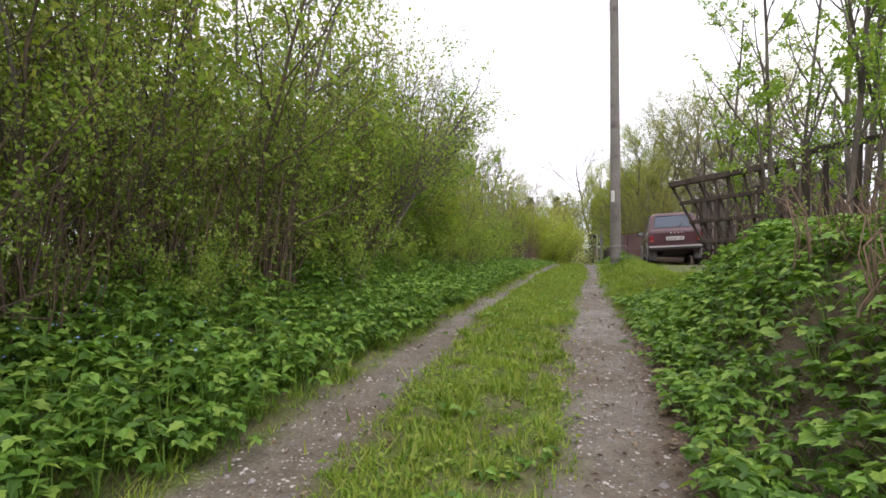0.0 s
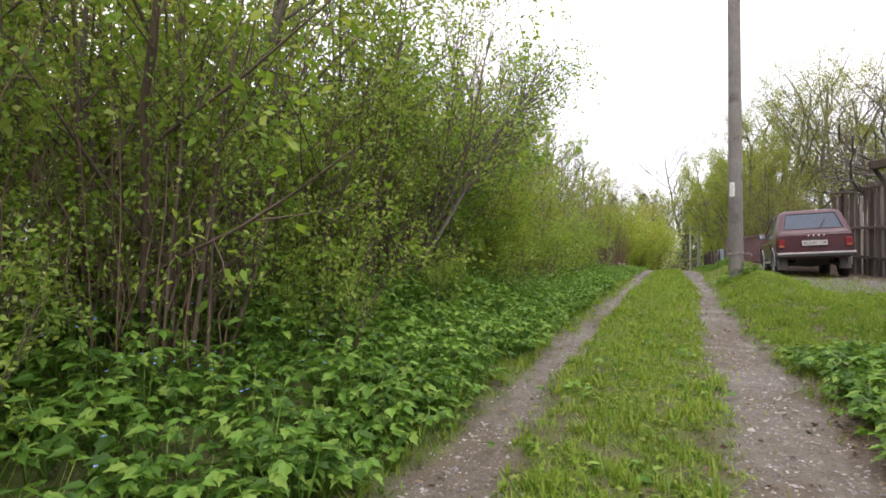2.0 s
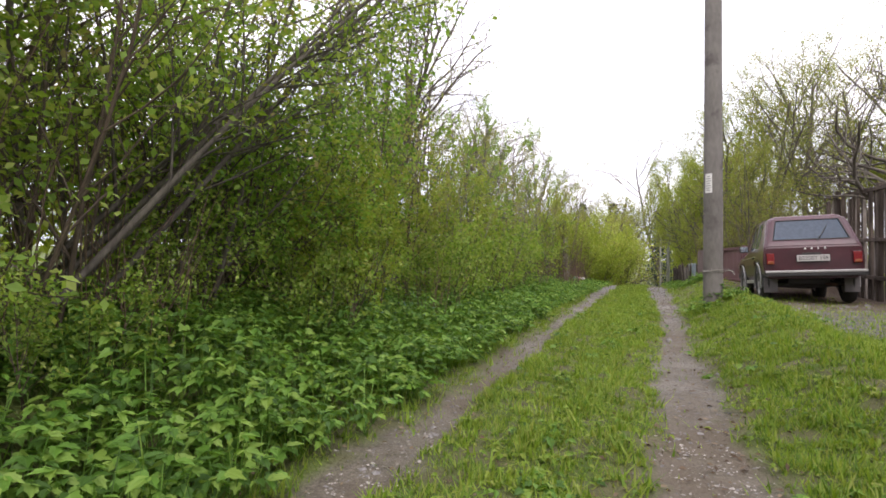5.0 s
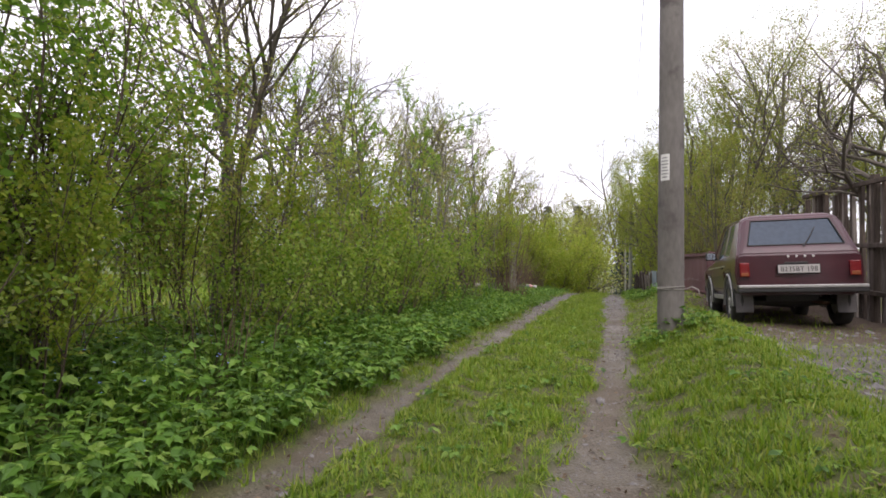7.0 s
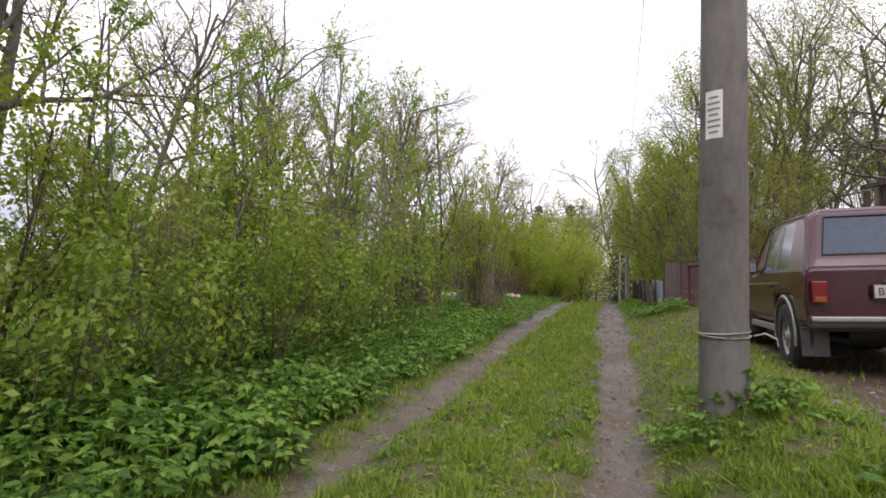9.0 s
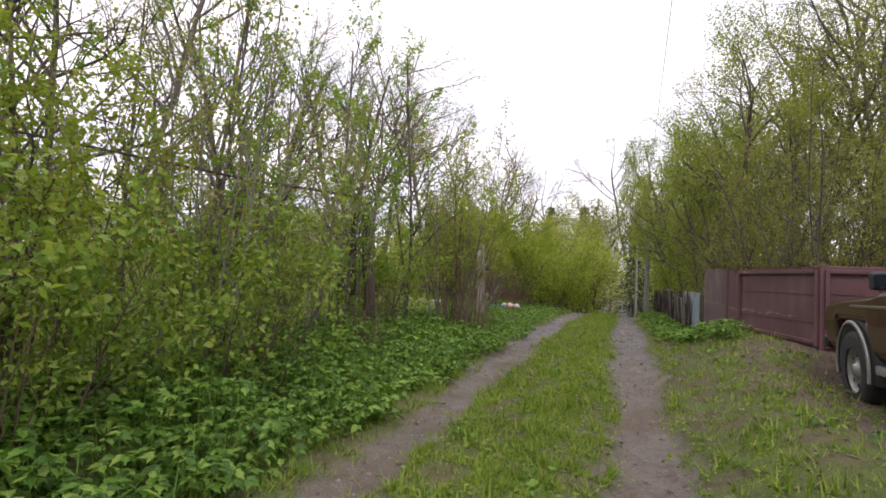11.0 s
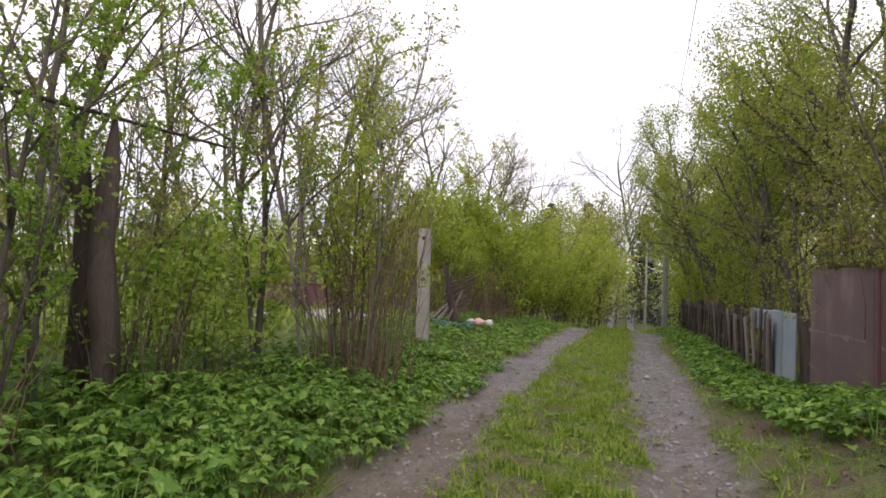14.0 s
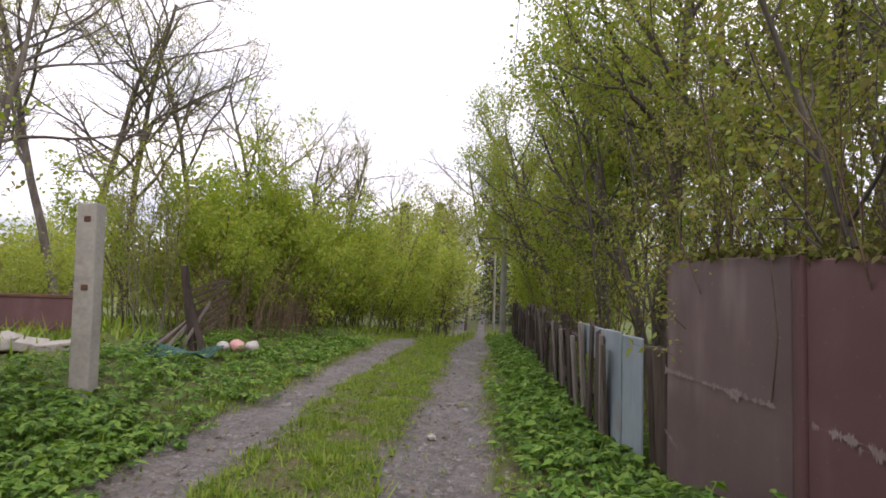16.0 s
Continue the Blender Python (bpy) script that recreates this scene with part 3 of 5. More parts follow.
def herb_bed(name, n, x0, x1, y0, y1, seed, label, edge, tall=0.29, leaf=0.06, mat=NETTLE):
    """Low leafy plants, each with stalks that carry three leaflets."""
    rng = np.random.default_rng(seed)
    x, y = ranged(rng, n, x0, x1, y0, y1)
    k = edge(x, y, rng)
    x, y = x[k], y[k]
    n = len(x)
    hgt = tall * (1 - 0.55 * smooth01(y, 20, 23)) * rng.uniform(0.5, 1.3, n) * (0.85 + 0.5 * wave(x, y, 1.1, seed + 1))
    stalks = 5
    base = np.repeat(np.stack([x, y, height(x, y)], -1), stalks, 0)
    hh = np.repeat(hgt, stalks) * rng.uniform(0.45, 1.1, n * stalks)
    a = rng.uniform(0, 6.283, n * stalks)
    r = rng.uniform(0.03, 0.17, n * stalks)
    out = np.stack([np.cos(a), np.sin(a), np.zeros_like(a)], -1)
    head = base + out * r[:, None] + np.stack([0 * a, 0 * a, hh], -1)
    pos, ax, size = [], [], []
    for turn in (-1.15, 0.0, 1.15):
        c, s = np.cos(a + turn), np.sin(a + turn)
        pos.append(head)
        ax.append(np.stack([c, s, rng.uniform(-0.5, 0.2, len(a))], -1))
        size.append(leaf * (1 - 0.12 * smooth01(base[:, 1], 13, 18)) * rng.uniform(0.65, 1.4, len(a)) * (1.15 if turn == 0 else 0.9))
    me = leaves_mesh(name, np.concatenate(pos), np.concatenate(ax), np.concatenate(size), rng, mat, 0.62, 0.78, 0.1)
    ob = tagged(new(name, me), label, "plants", kind="stuff")
    side = np.stack([-np.sin(a), np.cos(a), np.zeros_like(a)], -1) * 0.003
    v = np.stack([base - side, base + side, head + side * 0.6, head - side * 0.6], 1).reshape(-1, 3)
    under("stalks", mesh_np("stalks", v, np.arange(len(v)).reshape(-1, 4), mat), ob)
    return ob


def left_bed(x, y, rng):
    edge = -1.66 + 0.24 * wave(x, y, 1.6, 21) + 0.14 * wave(x, y, 0.5, 22)
    return x < edge


def right_bank(x, y, rng):
    edge = 0.5 + 0.1 * wave(x, y, 1.4, 23) + 0.1 * wave(x, y, 0.4, 24)
    bare = wave(x, y, 0.9, 25) * 0.8 + 0.1 + 0.55 * smooth01(x, 0.85, 1.3) * (1 - smooth01(y, 2.8, 4.4))
    return (x > edge) & (rng.uniform(0, 1, len(x)) > np.clip(bare, 0, 0.85))


def fence_bed(x, y, rng):
    edge = 0.55 + 0.1 * wave(x, y, 1.2, 26) + 0.45 * (1 - smooth01(y, 20, 23))
    return x > edge


herb_bed("ground_elder", 3100, -3.7, -1.6, -1.0, 30.0, 31, "lush green ground elder growing along the lane's verge", left_bed)
herb_bed("bank_weeds", 4400, 0.35, 2.8, -0.5, 7.6, 32, "leafy weeds covering an earthen bank", right_bank, 0.17, 0.058)
herb_bed("fence_weeds", 1300, 0.45, 1.25, 20.5, 31.0, 33, "low weeds at the foot of a picket fence", fence_bed, 0.19, 0.058)
scatter_grass("grass_strip", 250000, -1.25, 0.1, 0.6, 34, 0.055, 41, "short fresh green grass between the wheel tracks", on_grass, GRASS, 0.004)
scatter_grass("grass_verge", 170000, 0.1, 3.4, 5.5, 34, 0.05, 42, "short green grass beside the lane", on_grass, GRASS, 0.004)
scatter_grass("grass_edge", 50000, -2.1, -1.4, 0.4, 34, 0.07, 43, "grass along the edge of a dirt track", on_grass, GRASS, 0.004)
scatter_grass("grass_verge", 90000, 0.35, 2.6, 6.5, 14.5, 0.06, 46, "short green grass beside the lane", on_grass, GRASS, 0.0045)
herb_bed("ground_elder", 2600, -3.6, -1.6, 0.6, 14.0, 36, "lush green ground elder growing along the lane's verge", left_bed)
herb_bed("ground_elder", 1700, -3.2, -1.55, 13.0, 24.0, 38, "low bright green weeds along the lane's verge", left_bed, 0.2, 0.062)
herb_bed("pole_weeds", 60, 0.35, 1.1, 14.0, 14.55, 37, "tuft of weeds at the foot of a pole", lambda x, y, rng: np.hypot(x - 0.69, y - 14.45) < 0.36, 0.12, 0.05)
herb_bed("clover", 1500, -1.2, 0.1, 0.6, 30, 34, "small clover and weeds among the grass", on_grass, 0.045, 0.028, GRASS)
herb_bed("clover", 1500, 0.1, 2.6, 6.5, 30, 35, "small clover and weeds among the grass", on_grass, 0.04, 0.028, GRASS)
scatter_grass("grass_tufts", 90000, -1.3, 0.0, 0.5, 24, 0.095, 47, "longer tufts of green grass between the wheel tracks", in_tufts, GRASS, 0.006)
scatter_grass("grass_tufts", 90000, 0.2, 2.8, 5.5, 22, 0.085, 48, "longer tufts of green grass beside the lane", in_tufts, GRASS, 0.006)
scatter_grass("grass_tufts", 30000, -2.0, -1.5, 0.5, 24, 0.1, 49, "longer tufts of grass along the track's edge", in_tufts, GRASS, 0.006)
herb_bed("broad_weeds", 420, -1.25, 0.0, 0.6, 22, 39, "low broad-leaved weeds among the grass", in_tufts, 0.06, 0.05)
herb_bed("broad_weeds", 420, 0.3, 2.6, 6.0, 22, 40, "low broad-leaved weeds among the grass", in_tufts, 0.06, 0.05)
scatter_grass("meadow_grass", 45000, -26, -4.2, 8, 40, 0.22, 44, "bright meadow grass behind the hedge", lambda x, y, rng: x < 0, GRASS, 0.02)
scatter_grass("far_grass", 12000, -5, 5, 31, 52, 0.2, 45, "long grass beside the far lane", on_grass, GRASS, 0.015)


def gz(x, y):
    return float(height(x, y))


# ---- bushes and trees ----
def many_stems(count, spread, lean, length, radius):
    def made(rng):
        out = []
        for i in range(count):
            a, r = rng.uniform(0, 6.283), spread * rng.uniform(0.1, 1) ** 0.7
            x, y = r * math.cos(a), r * math.sin(a)
            k = lean * rng.uniform(0.3, 1.2)
            out.append((x, y, math.cos(a) * k, math.sin(a) * k, length * rng.uniform(0.65, 1.15), radius * rng.uniform(0.6, 1.2)))
        return out
    return made


BUSH = dict(levels=2, counts=(9, 5), spread=(0.7, 0.8), up=(0.03, 0.06, 0.02), wander=0.13, shrink=(0.36, 0.5), **{"from": (0.12, 0.15)})
SAPLING = dict(levels=2, counts=(10, 4), spread=(0.6, 0.7), up=(0.05, 0.1, 0.04), wander=0.09, shrink=(0.3, 0.5), **{"from": (0.2, 0.15)})
TREE = dict(levels=3, counts=(11, 6, 4), spread=(0.75, 0.7, 0.7), up=(0.02, 0.07, 0.05, 0.0), wander=0.12, shrink=(0.5, 0.5, 0.5), **{"from": (0.3, 0.2, 0.15)})
GNARLED = dict(levels=3, counts=(8, 7, 6), spread=(0.95, 0.8, 0.75), up=(0.0, 0.02, 0.03, 0.03), wander=0.24, shrink=(0.75, 0.5, 0.45), **{"from": (0.35, 0.2, 0.1)})
OAK = dict(levels=3, counts=(13, 8, 6), spread=(0.82, 0.72, 0.75), up=(0.02, 0.03, 0.02, 0.0), wander=0.13, shrink=(0.46, 0.44, 0.42), **{"from": (0.38, 0.25, 0.15)})

ARCH = dict(levels=2, counts=(12, 6), spread=(0.6, 0.75), up=(-0.01, 0.05, 0.02), wander=0.1, shrink=(0.3, 0.5), **{"from": (0.3, 0.15)})
FEW = dict(levels=2, counts=(6, 3), spread=(0.7, 0.7), up=(0.03, 0.05, 0.02), wander=0.12, shrink=(0.42, 0.5), **{"from": (0.15, 0.2)})
FAR = dict(levels=2, counts=(16, 6), spread=(0.8, 0.7), up=(0.02, 0.06, 0.02), wander=0.12, shrink=(0.42, 0.5), **{"from": (0.18, 0.2)})

PROTO = {
    "hedge_a": woody("hedge_bush", 1, many_stems(10, 0.7, 0.28, 3.9, 0.024), BUSH, 17, 0.054, HEDGE, STEM, "tall tangled deciduous hedge bush with fresh green leaves", "bush", 0.07),
    "hedge_b": woody("hedge_bush", 2, many_stems(11, 0.6, 0.36, 3.3, 0.022), BUSH, 17, 0.054, HEDGE, STEM, "tall tangled deciduous hedge bush with fresh green leaves", "bush", 0.07),
    "hedge_c": woody("hedge_bush", 3, many_stems(9, 0.8, 0.22, 4.4, 0.028), BUSH, 16, 0.052, OLIVE, BARK, "dense dark-stemmed hedge bush with olive green leaves", "bush", 0.07),
    "lime_a": woody("young_bush", 4, many_stems(10, 0.55, 0.26, 2.7, 0.016), SAPLING, 24, 0.055, LIME, STEM, "bright lime green young bush in spring leaf", "bush"),
    "lime_b": woody("young_bush", 5, many_stems(8, 0.6, 0.2, 3.3, 0.018), SAPLING, 22, 0.055, LIME, STEM, "bright lime green young bush in spring leaf", "bush"),
    "bud_a": woody("budding_shrub", 6, many_stems(11, 0.6, 0.18, 3.1, 0.016), SAPLING, 14, 0.05, BUD, STEM, "thin brown-stemmed shrub with small yellow-green buds", "shrub"),
    "bud_b": woody("budding_shrub", 7, many_stems(9, 0.5, 0.22, 3.7, 0.018), SAPLING, 12, 0.05, BUD, BARK_LIGHT, "thin grey-stemmed shrub with small yellow-green buds", "shrub"),
    "tree_a": woody("deciduous_tree", 8, many_stems(1, 0.01, 0.1, 8.0, 0.12), TREE, 56, 0.055, OLIVE, BARK, "deciduous tree in young olive green leaf", "tree", 0.13),
    "tree_b": woody("deciduous_tree", 9, many_stems(2, 0.3, 0.16, 7.2, 0.10), TREE, 44, 0.055, OLIVE, BARK, "twin-stemmed deciduous tree in young olive leaf", "tree", 0.13),
    "tree_c": woody("deciduous_tree", 10, many_stems(2, 0.25, 0.2, 6.4, 0.09), TREE, 44, 0.055, YOUNG, BARK, "deciduous tree in bright young green leaf", "tree", 0.12),
    "thin": woody("slender_tree", 11, many_stems(2, 0.3, 0.15, 6.0, 0.055), SAPLING, 44, 0.064, ROWAN, BARK, "slender young tree with light green leaves", "tree"),
    "apple": woody("apple_tree", 12, many_stems(1, 0.01, 0.12, 4.2, 0.13), GNARLED, 2.4, 0.04, BUD, BARK, "old gnarled apple tree, almost bare", "tree"),
    "mound": woody("leafy_bush", 22, many_stems(10, 0.9, 0.55, 2.1, 0.015), BUSH, 24, 0.058, LIME, STEM, "broad rounded bush in dense lime green leaf", "bush", 0.07),
    "low": woody("low_bush", 23, many_stems(7, 0.4, 0.4, 1.25, 0.009), FEW, 24, 0.048, HEDGE, STEM, "low leafy green bush at the hedge's foot", "bush", 0.06),
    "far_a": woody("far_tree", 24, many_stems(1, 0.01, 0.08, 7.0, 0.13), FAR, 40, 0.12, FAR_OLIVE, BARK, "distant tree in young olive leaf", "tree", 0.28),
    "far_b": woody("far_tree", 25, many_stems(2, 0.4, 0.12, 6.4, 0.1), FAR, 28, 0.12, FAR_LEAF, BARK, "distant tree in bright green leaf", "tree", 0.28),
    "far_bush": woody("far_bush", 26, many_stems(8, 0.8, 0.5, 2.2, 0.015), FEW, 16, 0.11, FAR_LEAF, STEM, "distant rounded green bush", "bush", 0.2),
    "arch": woody("arching_bush", 21, lambda rng: [(0.22 * (k % 4) - 0.4, 0.2 * (k % 3), 0.18 + 0.06 * k, 1.0 - 0.08 * k, 4.8 - 0.25 * k, 0.024) for k in range(6)], ARCH, 8, 0.05, HEDGE, BARK, "old bush with thick brown stems arching over the verge", "bush", 0.07),
    "dense": woody("dense_bush", 27, many_stems(13, 0.6, 0.4, 2.9, 0.02), BUSH, 20, 0.06, DEEP, STEM, "dense rounded bush in deep green leaf", "bush", 0.09),
    "bare": woody("bare_tree", 13, many_stems(1, 0.01, 0.06, 12.0, 0.17), OAK, 9, 0.052, BUD, BARK, "tall nearly bare tree with small spring buds", "tree", 0.09),
    "bare_b": woody("bare_tree", 14, many_stems(2, 0.3, 0.12, 10.5, 0.14), OAK, 9, 0.052, BUD, BARK, "tall twin-trunked tree with small spring buds", "tree", 0.09),
}
USED = set()


def plant(kind, x, y, size=1.0, turn=None, lean=0.0, toward=0.0, sink=0.0):
    """Sets a grown plant on the ground; the first of a kind is the built one itself."""
    r = random.Random(int(x * 131 + y * 977))
    m = pose(x, y, gz(x, y) - sink, lean, toward, r.uniform(0, 360) if turn is None else turn)
    ob = PROTO[kind]
    if kind in USED:
        ob = copy_thing(ob, m)
    else:
        USED.add(kind)
        ob.matrix_basis = m
    s = size * r.uniform(0.94, 1.06)
    ob.scale = (s, s, s * r.uniform(0.95, 1.05))
    return ob


rnd = random.Random(5)
# dense hedge beside the start of the walk
for i in range(14):
    y = -2.2 + i * 0.98
    plant(("hedge_a", "hedge_b", "hedge_c")[i % 3], -3.7 - 0.25 * math.sin(i * 1.7), y, (0.98 + 0.1 * math.sin(i)) * (0.78 if i > 11 else 1.0))
for i in range(6):
    plant(("hedge_c", "hedge_b", "hedge_a")[i % 3], -5.4 - 0.3 * math.sin(i * 2.1), -2.0 + i * 1.9, 1.0 if i < 5 else 0.8)
for x, y, s, k in ((-7.2, 0.5, 0.7, "tree_b"), (-7.6, 5.0, 0.7, "tree_b")):
    plant(k, x, y, s)
# backing growth added to block bright sky behind the hedge's lower gaps
for i in range(9):
    plant("far_bush", -6.6 - 0.5 * math.sin(i * 1.9), -3.0 + i * 1.5, 1.25)
    if i % 2:
        plant("far_a", -8.2, -3.0 + i * 1.5, 0.55)
# more added backing: it blocks the bright meadow so the hedge's foot darkens
for i in range(5):
    plant("hedge_a" if i % 2 else "hedge_b", -6.1 + 0.2 * math.sin(i * 2.7), 3.4 + i * 1.3, 0.62)
plant("arch", -3.35, 7.3, 1.0, 0)
plant("dense", -3.75, 9.4, 0.76)
plant("dense", -4.4, 10.6, 1.1)
plant("hedge_a", -3.3, 10.5, 0.72)
plant("lime_a", -2.9, 10.2, 0.6)
plant("bare", -3.6, 13.0, 0.5)
plant("bare_b", -4.3, 13.4, 0.5)
# leafy young trees in front of the thicket
for x, y, k in ((-3.5, 13.8, 0.55), (-3.2, 15.3, 0.52), (-3.9, 16.2, 0.62), (-3.3, 17.3, 0.56), (-3.8, 18.5, 0.62), (-3.2, 19.4, 0.5), (-4.3, 19.8, 0.66), (-4.6, 17.6, 0.7), (-4.5, 15.0, 0.68), (-4.4, 21.4, 0.6)):
    plant("thin", x, y, k * 0.8)
for i in range(8):
    plant(("hedge_b", "hedge_a")[i % 2], -3.2 - 0.2 * math.sin(i * 2.1), -0.6 + i * 1.0, 0.55)
# low leafy growth at the foot of the hedge
for i in range(12):
    plant("low", -3.0 - 0.35 * math.sin(i * 2.9), -1.0 + i * 1.05, 0.62 + 0.15 * math.sin(i * 1.4))
# young growth further along
for i in range(11):
    y = 12.2 + i * 0.95
    if y < 16.8:
        plant(("bud_a", "lime_a", "bud_b", "lime_b", "lime_a")[i % 5], -3.6 - 0.4 * math.sin(i * 2.3), y, 0.72 + 0.12 * math.sin(i * 1.9))
    else:
        plant(("thin", "bud_b")[i % 2], -3.6 - 0.4 * math.sin(i * 2.3), y, (0.58, 0.74)[i % 2])
for i in range(7):
    plant(("bud_b", "lime_b", "bud_a")[i % 3], -5.4 - 0.5 * math.sin(i * 1.1), 12.6 + i * 1.5, 0.66)
for x, y in ((-3.5, 17.6), (-3.9, 18.9), (-3.4, 20.6), (-3.7, 21.6)):
    plant("low", x, y, 1.0)
for i in range(7):
    plant("low", -2.9 - 0.25 * math.sin(i * 3.1), 12.4 + i * 0.75, 0.9 + 0.2 * math.sin(i * 2.2))
for x, y, s, k in ((-6.0, 16.6, 0.52, "bare"), (-6.6, 18.6, 0.5, "bare_b"), (-6.2, 21.4, 0.5, "bare_b"), (-5.6, 24.0, 0.55, "bare"), (-6.6, 27.0, 0.62, "bare"),
                   (-10.6, 33.3, 0.95, "bare_b"), (-9.6, 34.4, 1.0, "bare"), (-8.0, 35.0, 0.95, "bare"), (-5.6, 36.4, 0.65, "bare_b"), (-14.0, 33.0, 0.9, "bare_b"), (-4.9, 38.5, 0.6, "bare")):
    plant(k, x, y, s)
for x, y, s, k in ((-3.9, 28.6, 0.85, "mound"), (-4.6, 29.6, 1.15, "mound"), (-3.6, 30.2, 1.15, "mound"), (-3.5, 31.7, 1.25, "mound"), (-4.8, 31.6, 1.4, "mound"), (-3.3, 33.4, 1.3, "mound"), (-4.6, 33.6, 1.5, "mound"),
                   (-3.1, 35.2, 1.25, "mound"), (-3.8, 37.0, 1.4, "mound"), (-2.8, 38.6, 1.3, "mound"), (-4.0, 30.8, 1.05, "lime_b"), (-4.2, 33.0, 1.15, "bud_b"), (-5.2, 28.6, 0.8, "bud_a"), (-4.4, 27.8, 0.55, "bud_b"),
                   (-6.4, 31.4, 0.7, "far_bush"), (-8.2, 32.2, 0.7, "far_bush"), (-10.5, 31.6, 0.7, "far_bush"), (-12.5, 32.6, 0.8, "far_bush"), (-7.2, 33.8, 0.8, "bud_a"), (-6.6, 37.5, 1.1, "far_bush"), (-9.4, 38.5, 1.2, "far_bush")):
    plant(k, x, y, s)
# behind the bank and the old lattice fence
for x, y, s, k in ((3.1, 7.6, 0.85, "thin"), (2.7, 8.4, 0.75, "thin"), (3.6, 8.8, 0.9, "thin"), (4.3, 7.6, 0.95, "thin"), (4.9, 9.6, 0.95, "thin"), (4.8, 5.2, 0.95, "thin"), (1.75, 8.3, 0.6, "thin"), (1.9, 6.7, 0.62, "thin"), (2.5, 6.4, 0.7, "thin"), (3.3, 5.8, 0.75, "thin"),
                   (4.5, 18.4, 1.2, "apple"), (5.3, 20.6, 1.25, "apple"), (4.9, 15.2, 1.05, "apple"), (6.6, 17.6, 1.2, "apple"),
                   (5.6, 23.6, 0.78, "tree_b"), (3.2, 24.6, 0.76, "tree_b"), (2.3, 26.6, 0.82, "tree_c"), (4.5, 25.4, 0.86, "tree_a"), (2.1, 29.2, 0.86, "tree_c"), (3.4, 28.4, 0.9, "tree_b"), (1.75, 30.4, 0.75, "tree_c"), (1.5, 33.6, 0.7, "tree_c"),
                   (5.2, 28.2, 0.92, "tree_b"), (2.0, 32.2, 0.86, "tree_c"), (3.2, 34.0, 0.9, "tree_a"), (6.8, 25.4, 0.86, "tree_a"), (8.0, 22.0, 0.72, "tree_a"), (2.1, 36.0, 0.85, "tree_c")):
    plant(k, x, y, s)
for x, y, s, k in ((2.1, 23.8, 0.62, "bud_a"), (2.9, 23.4, 0.66, "hedge_c"), (3.8, 23.3, 0.66, "hedge_c"), (4.8, 23.3, 0.66, "hedge_c"), (1.8, 25.2, 0.6, "hedge_c"), (1.75, 27.6, 0.66, "lime_b"), (1.7, 30.6, 0.66, "lime_a"), (2.4, 25.0, 0.7, "lime_b"), (1.9, 22.9, 0.6, "bud_a"), (2.3, 21.9, 0.7, "hedge_c"), (2.7, 22.6, 0.7, "bud_b"), (2.9, 21.3, 0.66, "bud_a")):
    plant(k, x, y, s)
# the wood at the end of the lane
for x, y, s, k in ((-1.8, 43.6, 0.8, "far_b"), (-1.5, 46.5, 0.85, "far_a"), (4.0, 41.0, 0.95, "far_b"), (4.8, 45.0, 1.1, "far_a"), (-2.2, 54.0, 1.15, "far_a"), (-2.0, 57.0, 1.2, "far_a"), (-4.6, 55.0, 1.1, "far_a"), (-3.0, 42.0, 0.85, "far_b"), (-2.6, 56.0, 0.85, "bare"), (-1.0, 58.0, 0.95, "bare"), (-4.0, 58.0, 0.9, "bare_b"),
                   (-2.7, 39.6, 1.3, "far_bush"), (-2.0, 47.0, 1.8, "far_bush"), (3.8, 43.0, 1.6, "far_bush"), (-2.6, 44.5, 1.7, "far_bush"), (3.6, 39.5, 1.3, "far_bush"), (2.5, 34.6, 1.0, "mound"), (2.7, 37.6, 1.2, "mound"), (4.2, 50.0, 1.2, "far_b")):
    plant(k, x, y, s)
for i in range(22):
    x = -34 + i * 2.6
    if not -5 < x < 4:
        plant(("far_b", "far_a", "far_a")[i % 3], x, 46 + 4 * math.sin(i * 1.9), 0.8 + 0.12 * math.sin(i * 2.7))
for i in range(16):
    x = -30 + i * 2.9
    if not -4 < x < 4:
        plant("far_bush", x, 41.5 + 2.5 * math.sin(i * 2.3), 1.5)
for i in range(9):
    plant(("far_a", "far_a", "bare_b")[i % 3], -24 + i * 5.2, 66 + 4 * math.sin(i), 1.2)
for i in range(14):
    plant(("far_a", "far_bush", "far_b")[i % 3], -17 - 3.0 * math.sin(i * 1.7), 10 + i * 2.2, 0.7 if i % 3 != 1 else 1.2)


# ---- spruces ----
def spruce(seed, tall):
    rng = np.random.default_rng(seed)
    ob = thing("spruce", Matrix.Identity(4), "dark green spruce at the wood's edge", "tree", "far spruces")
    under("trunk", tubes_mesh("trunk", [(np.array([[0, 0, -0.2], [0, 0, tall * 0.5], [0, 0, tall]]), np.array([0.16, 0.09, 0.02]))], BARK), ob)
    pos, ax = [], []
    for i in range(26):
        z = tall * (0.08 + 0.9 * i / 26)
        r = (tall - z) * 0.24 + 0.1
        for k in range(9):
            a = rng.uniform(0, 6.283)
            f = rng.uniform(0.1, 1, 22)[:, None]
            d = np.array([math.cos(a), math.sin(a), -0.35])
            pos.append(np.array([0, 0, z]) + d * r * f + rng.normal(size=(22, 3)) * 0.05)
            ax.append(d + rng.normal(size=(22, 3)) * 0.6)
    pos, ax = np.concatenate(pos), np.concatenate(ax)
    under("crown", small_leaves_mesh("crown", pos, ax, 0.2 * rng.uniform(0.6, 1.3, len(pos)), rng, NEEDLE, 0.4), ob)
    return ob


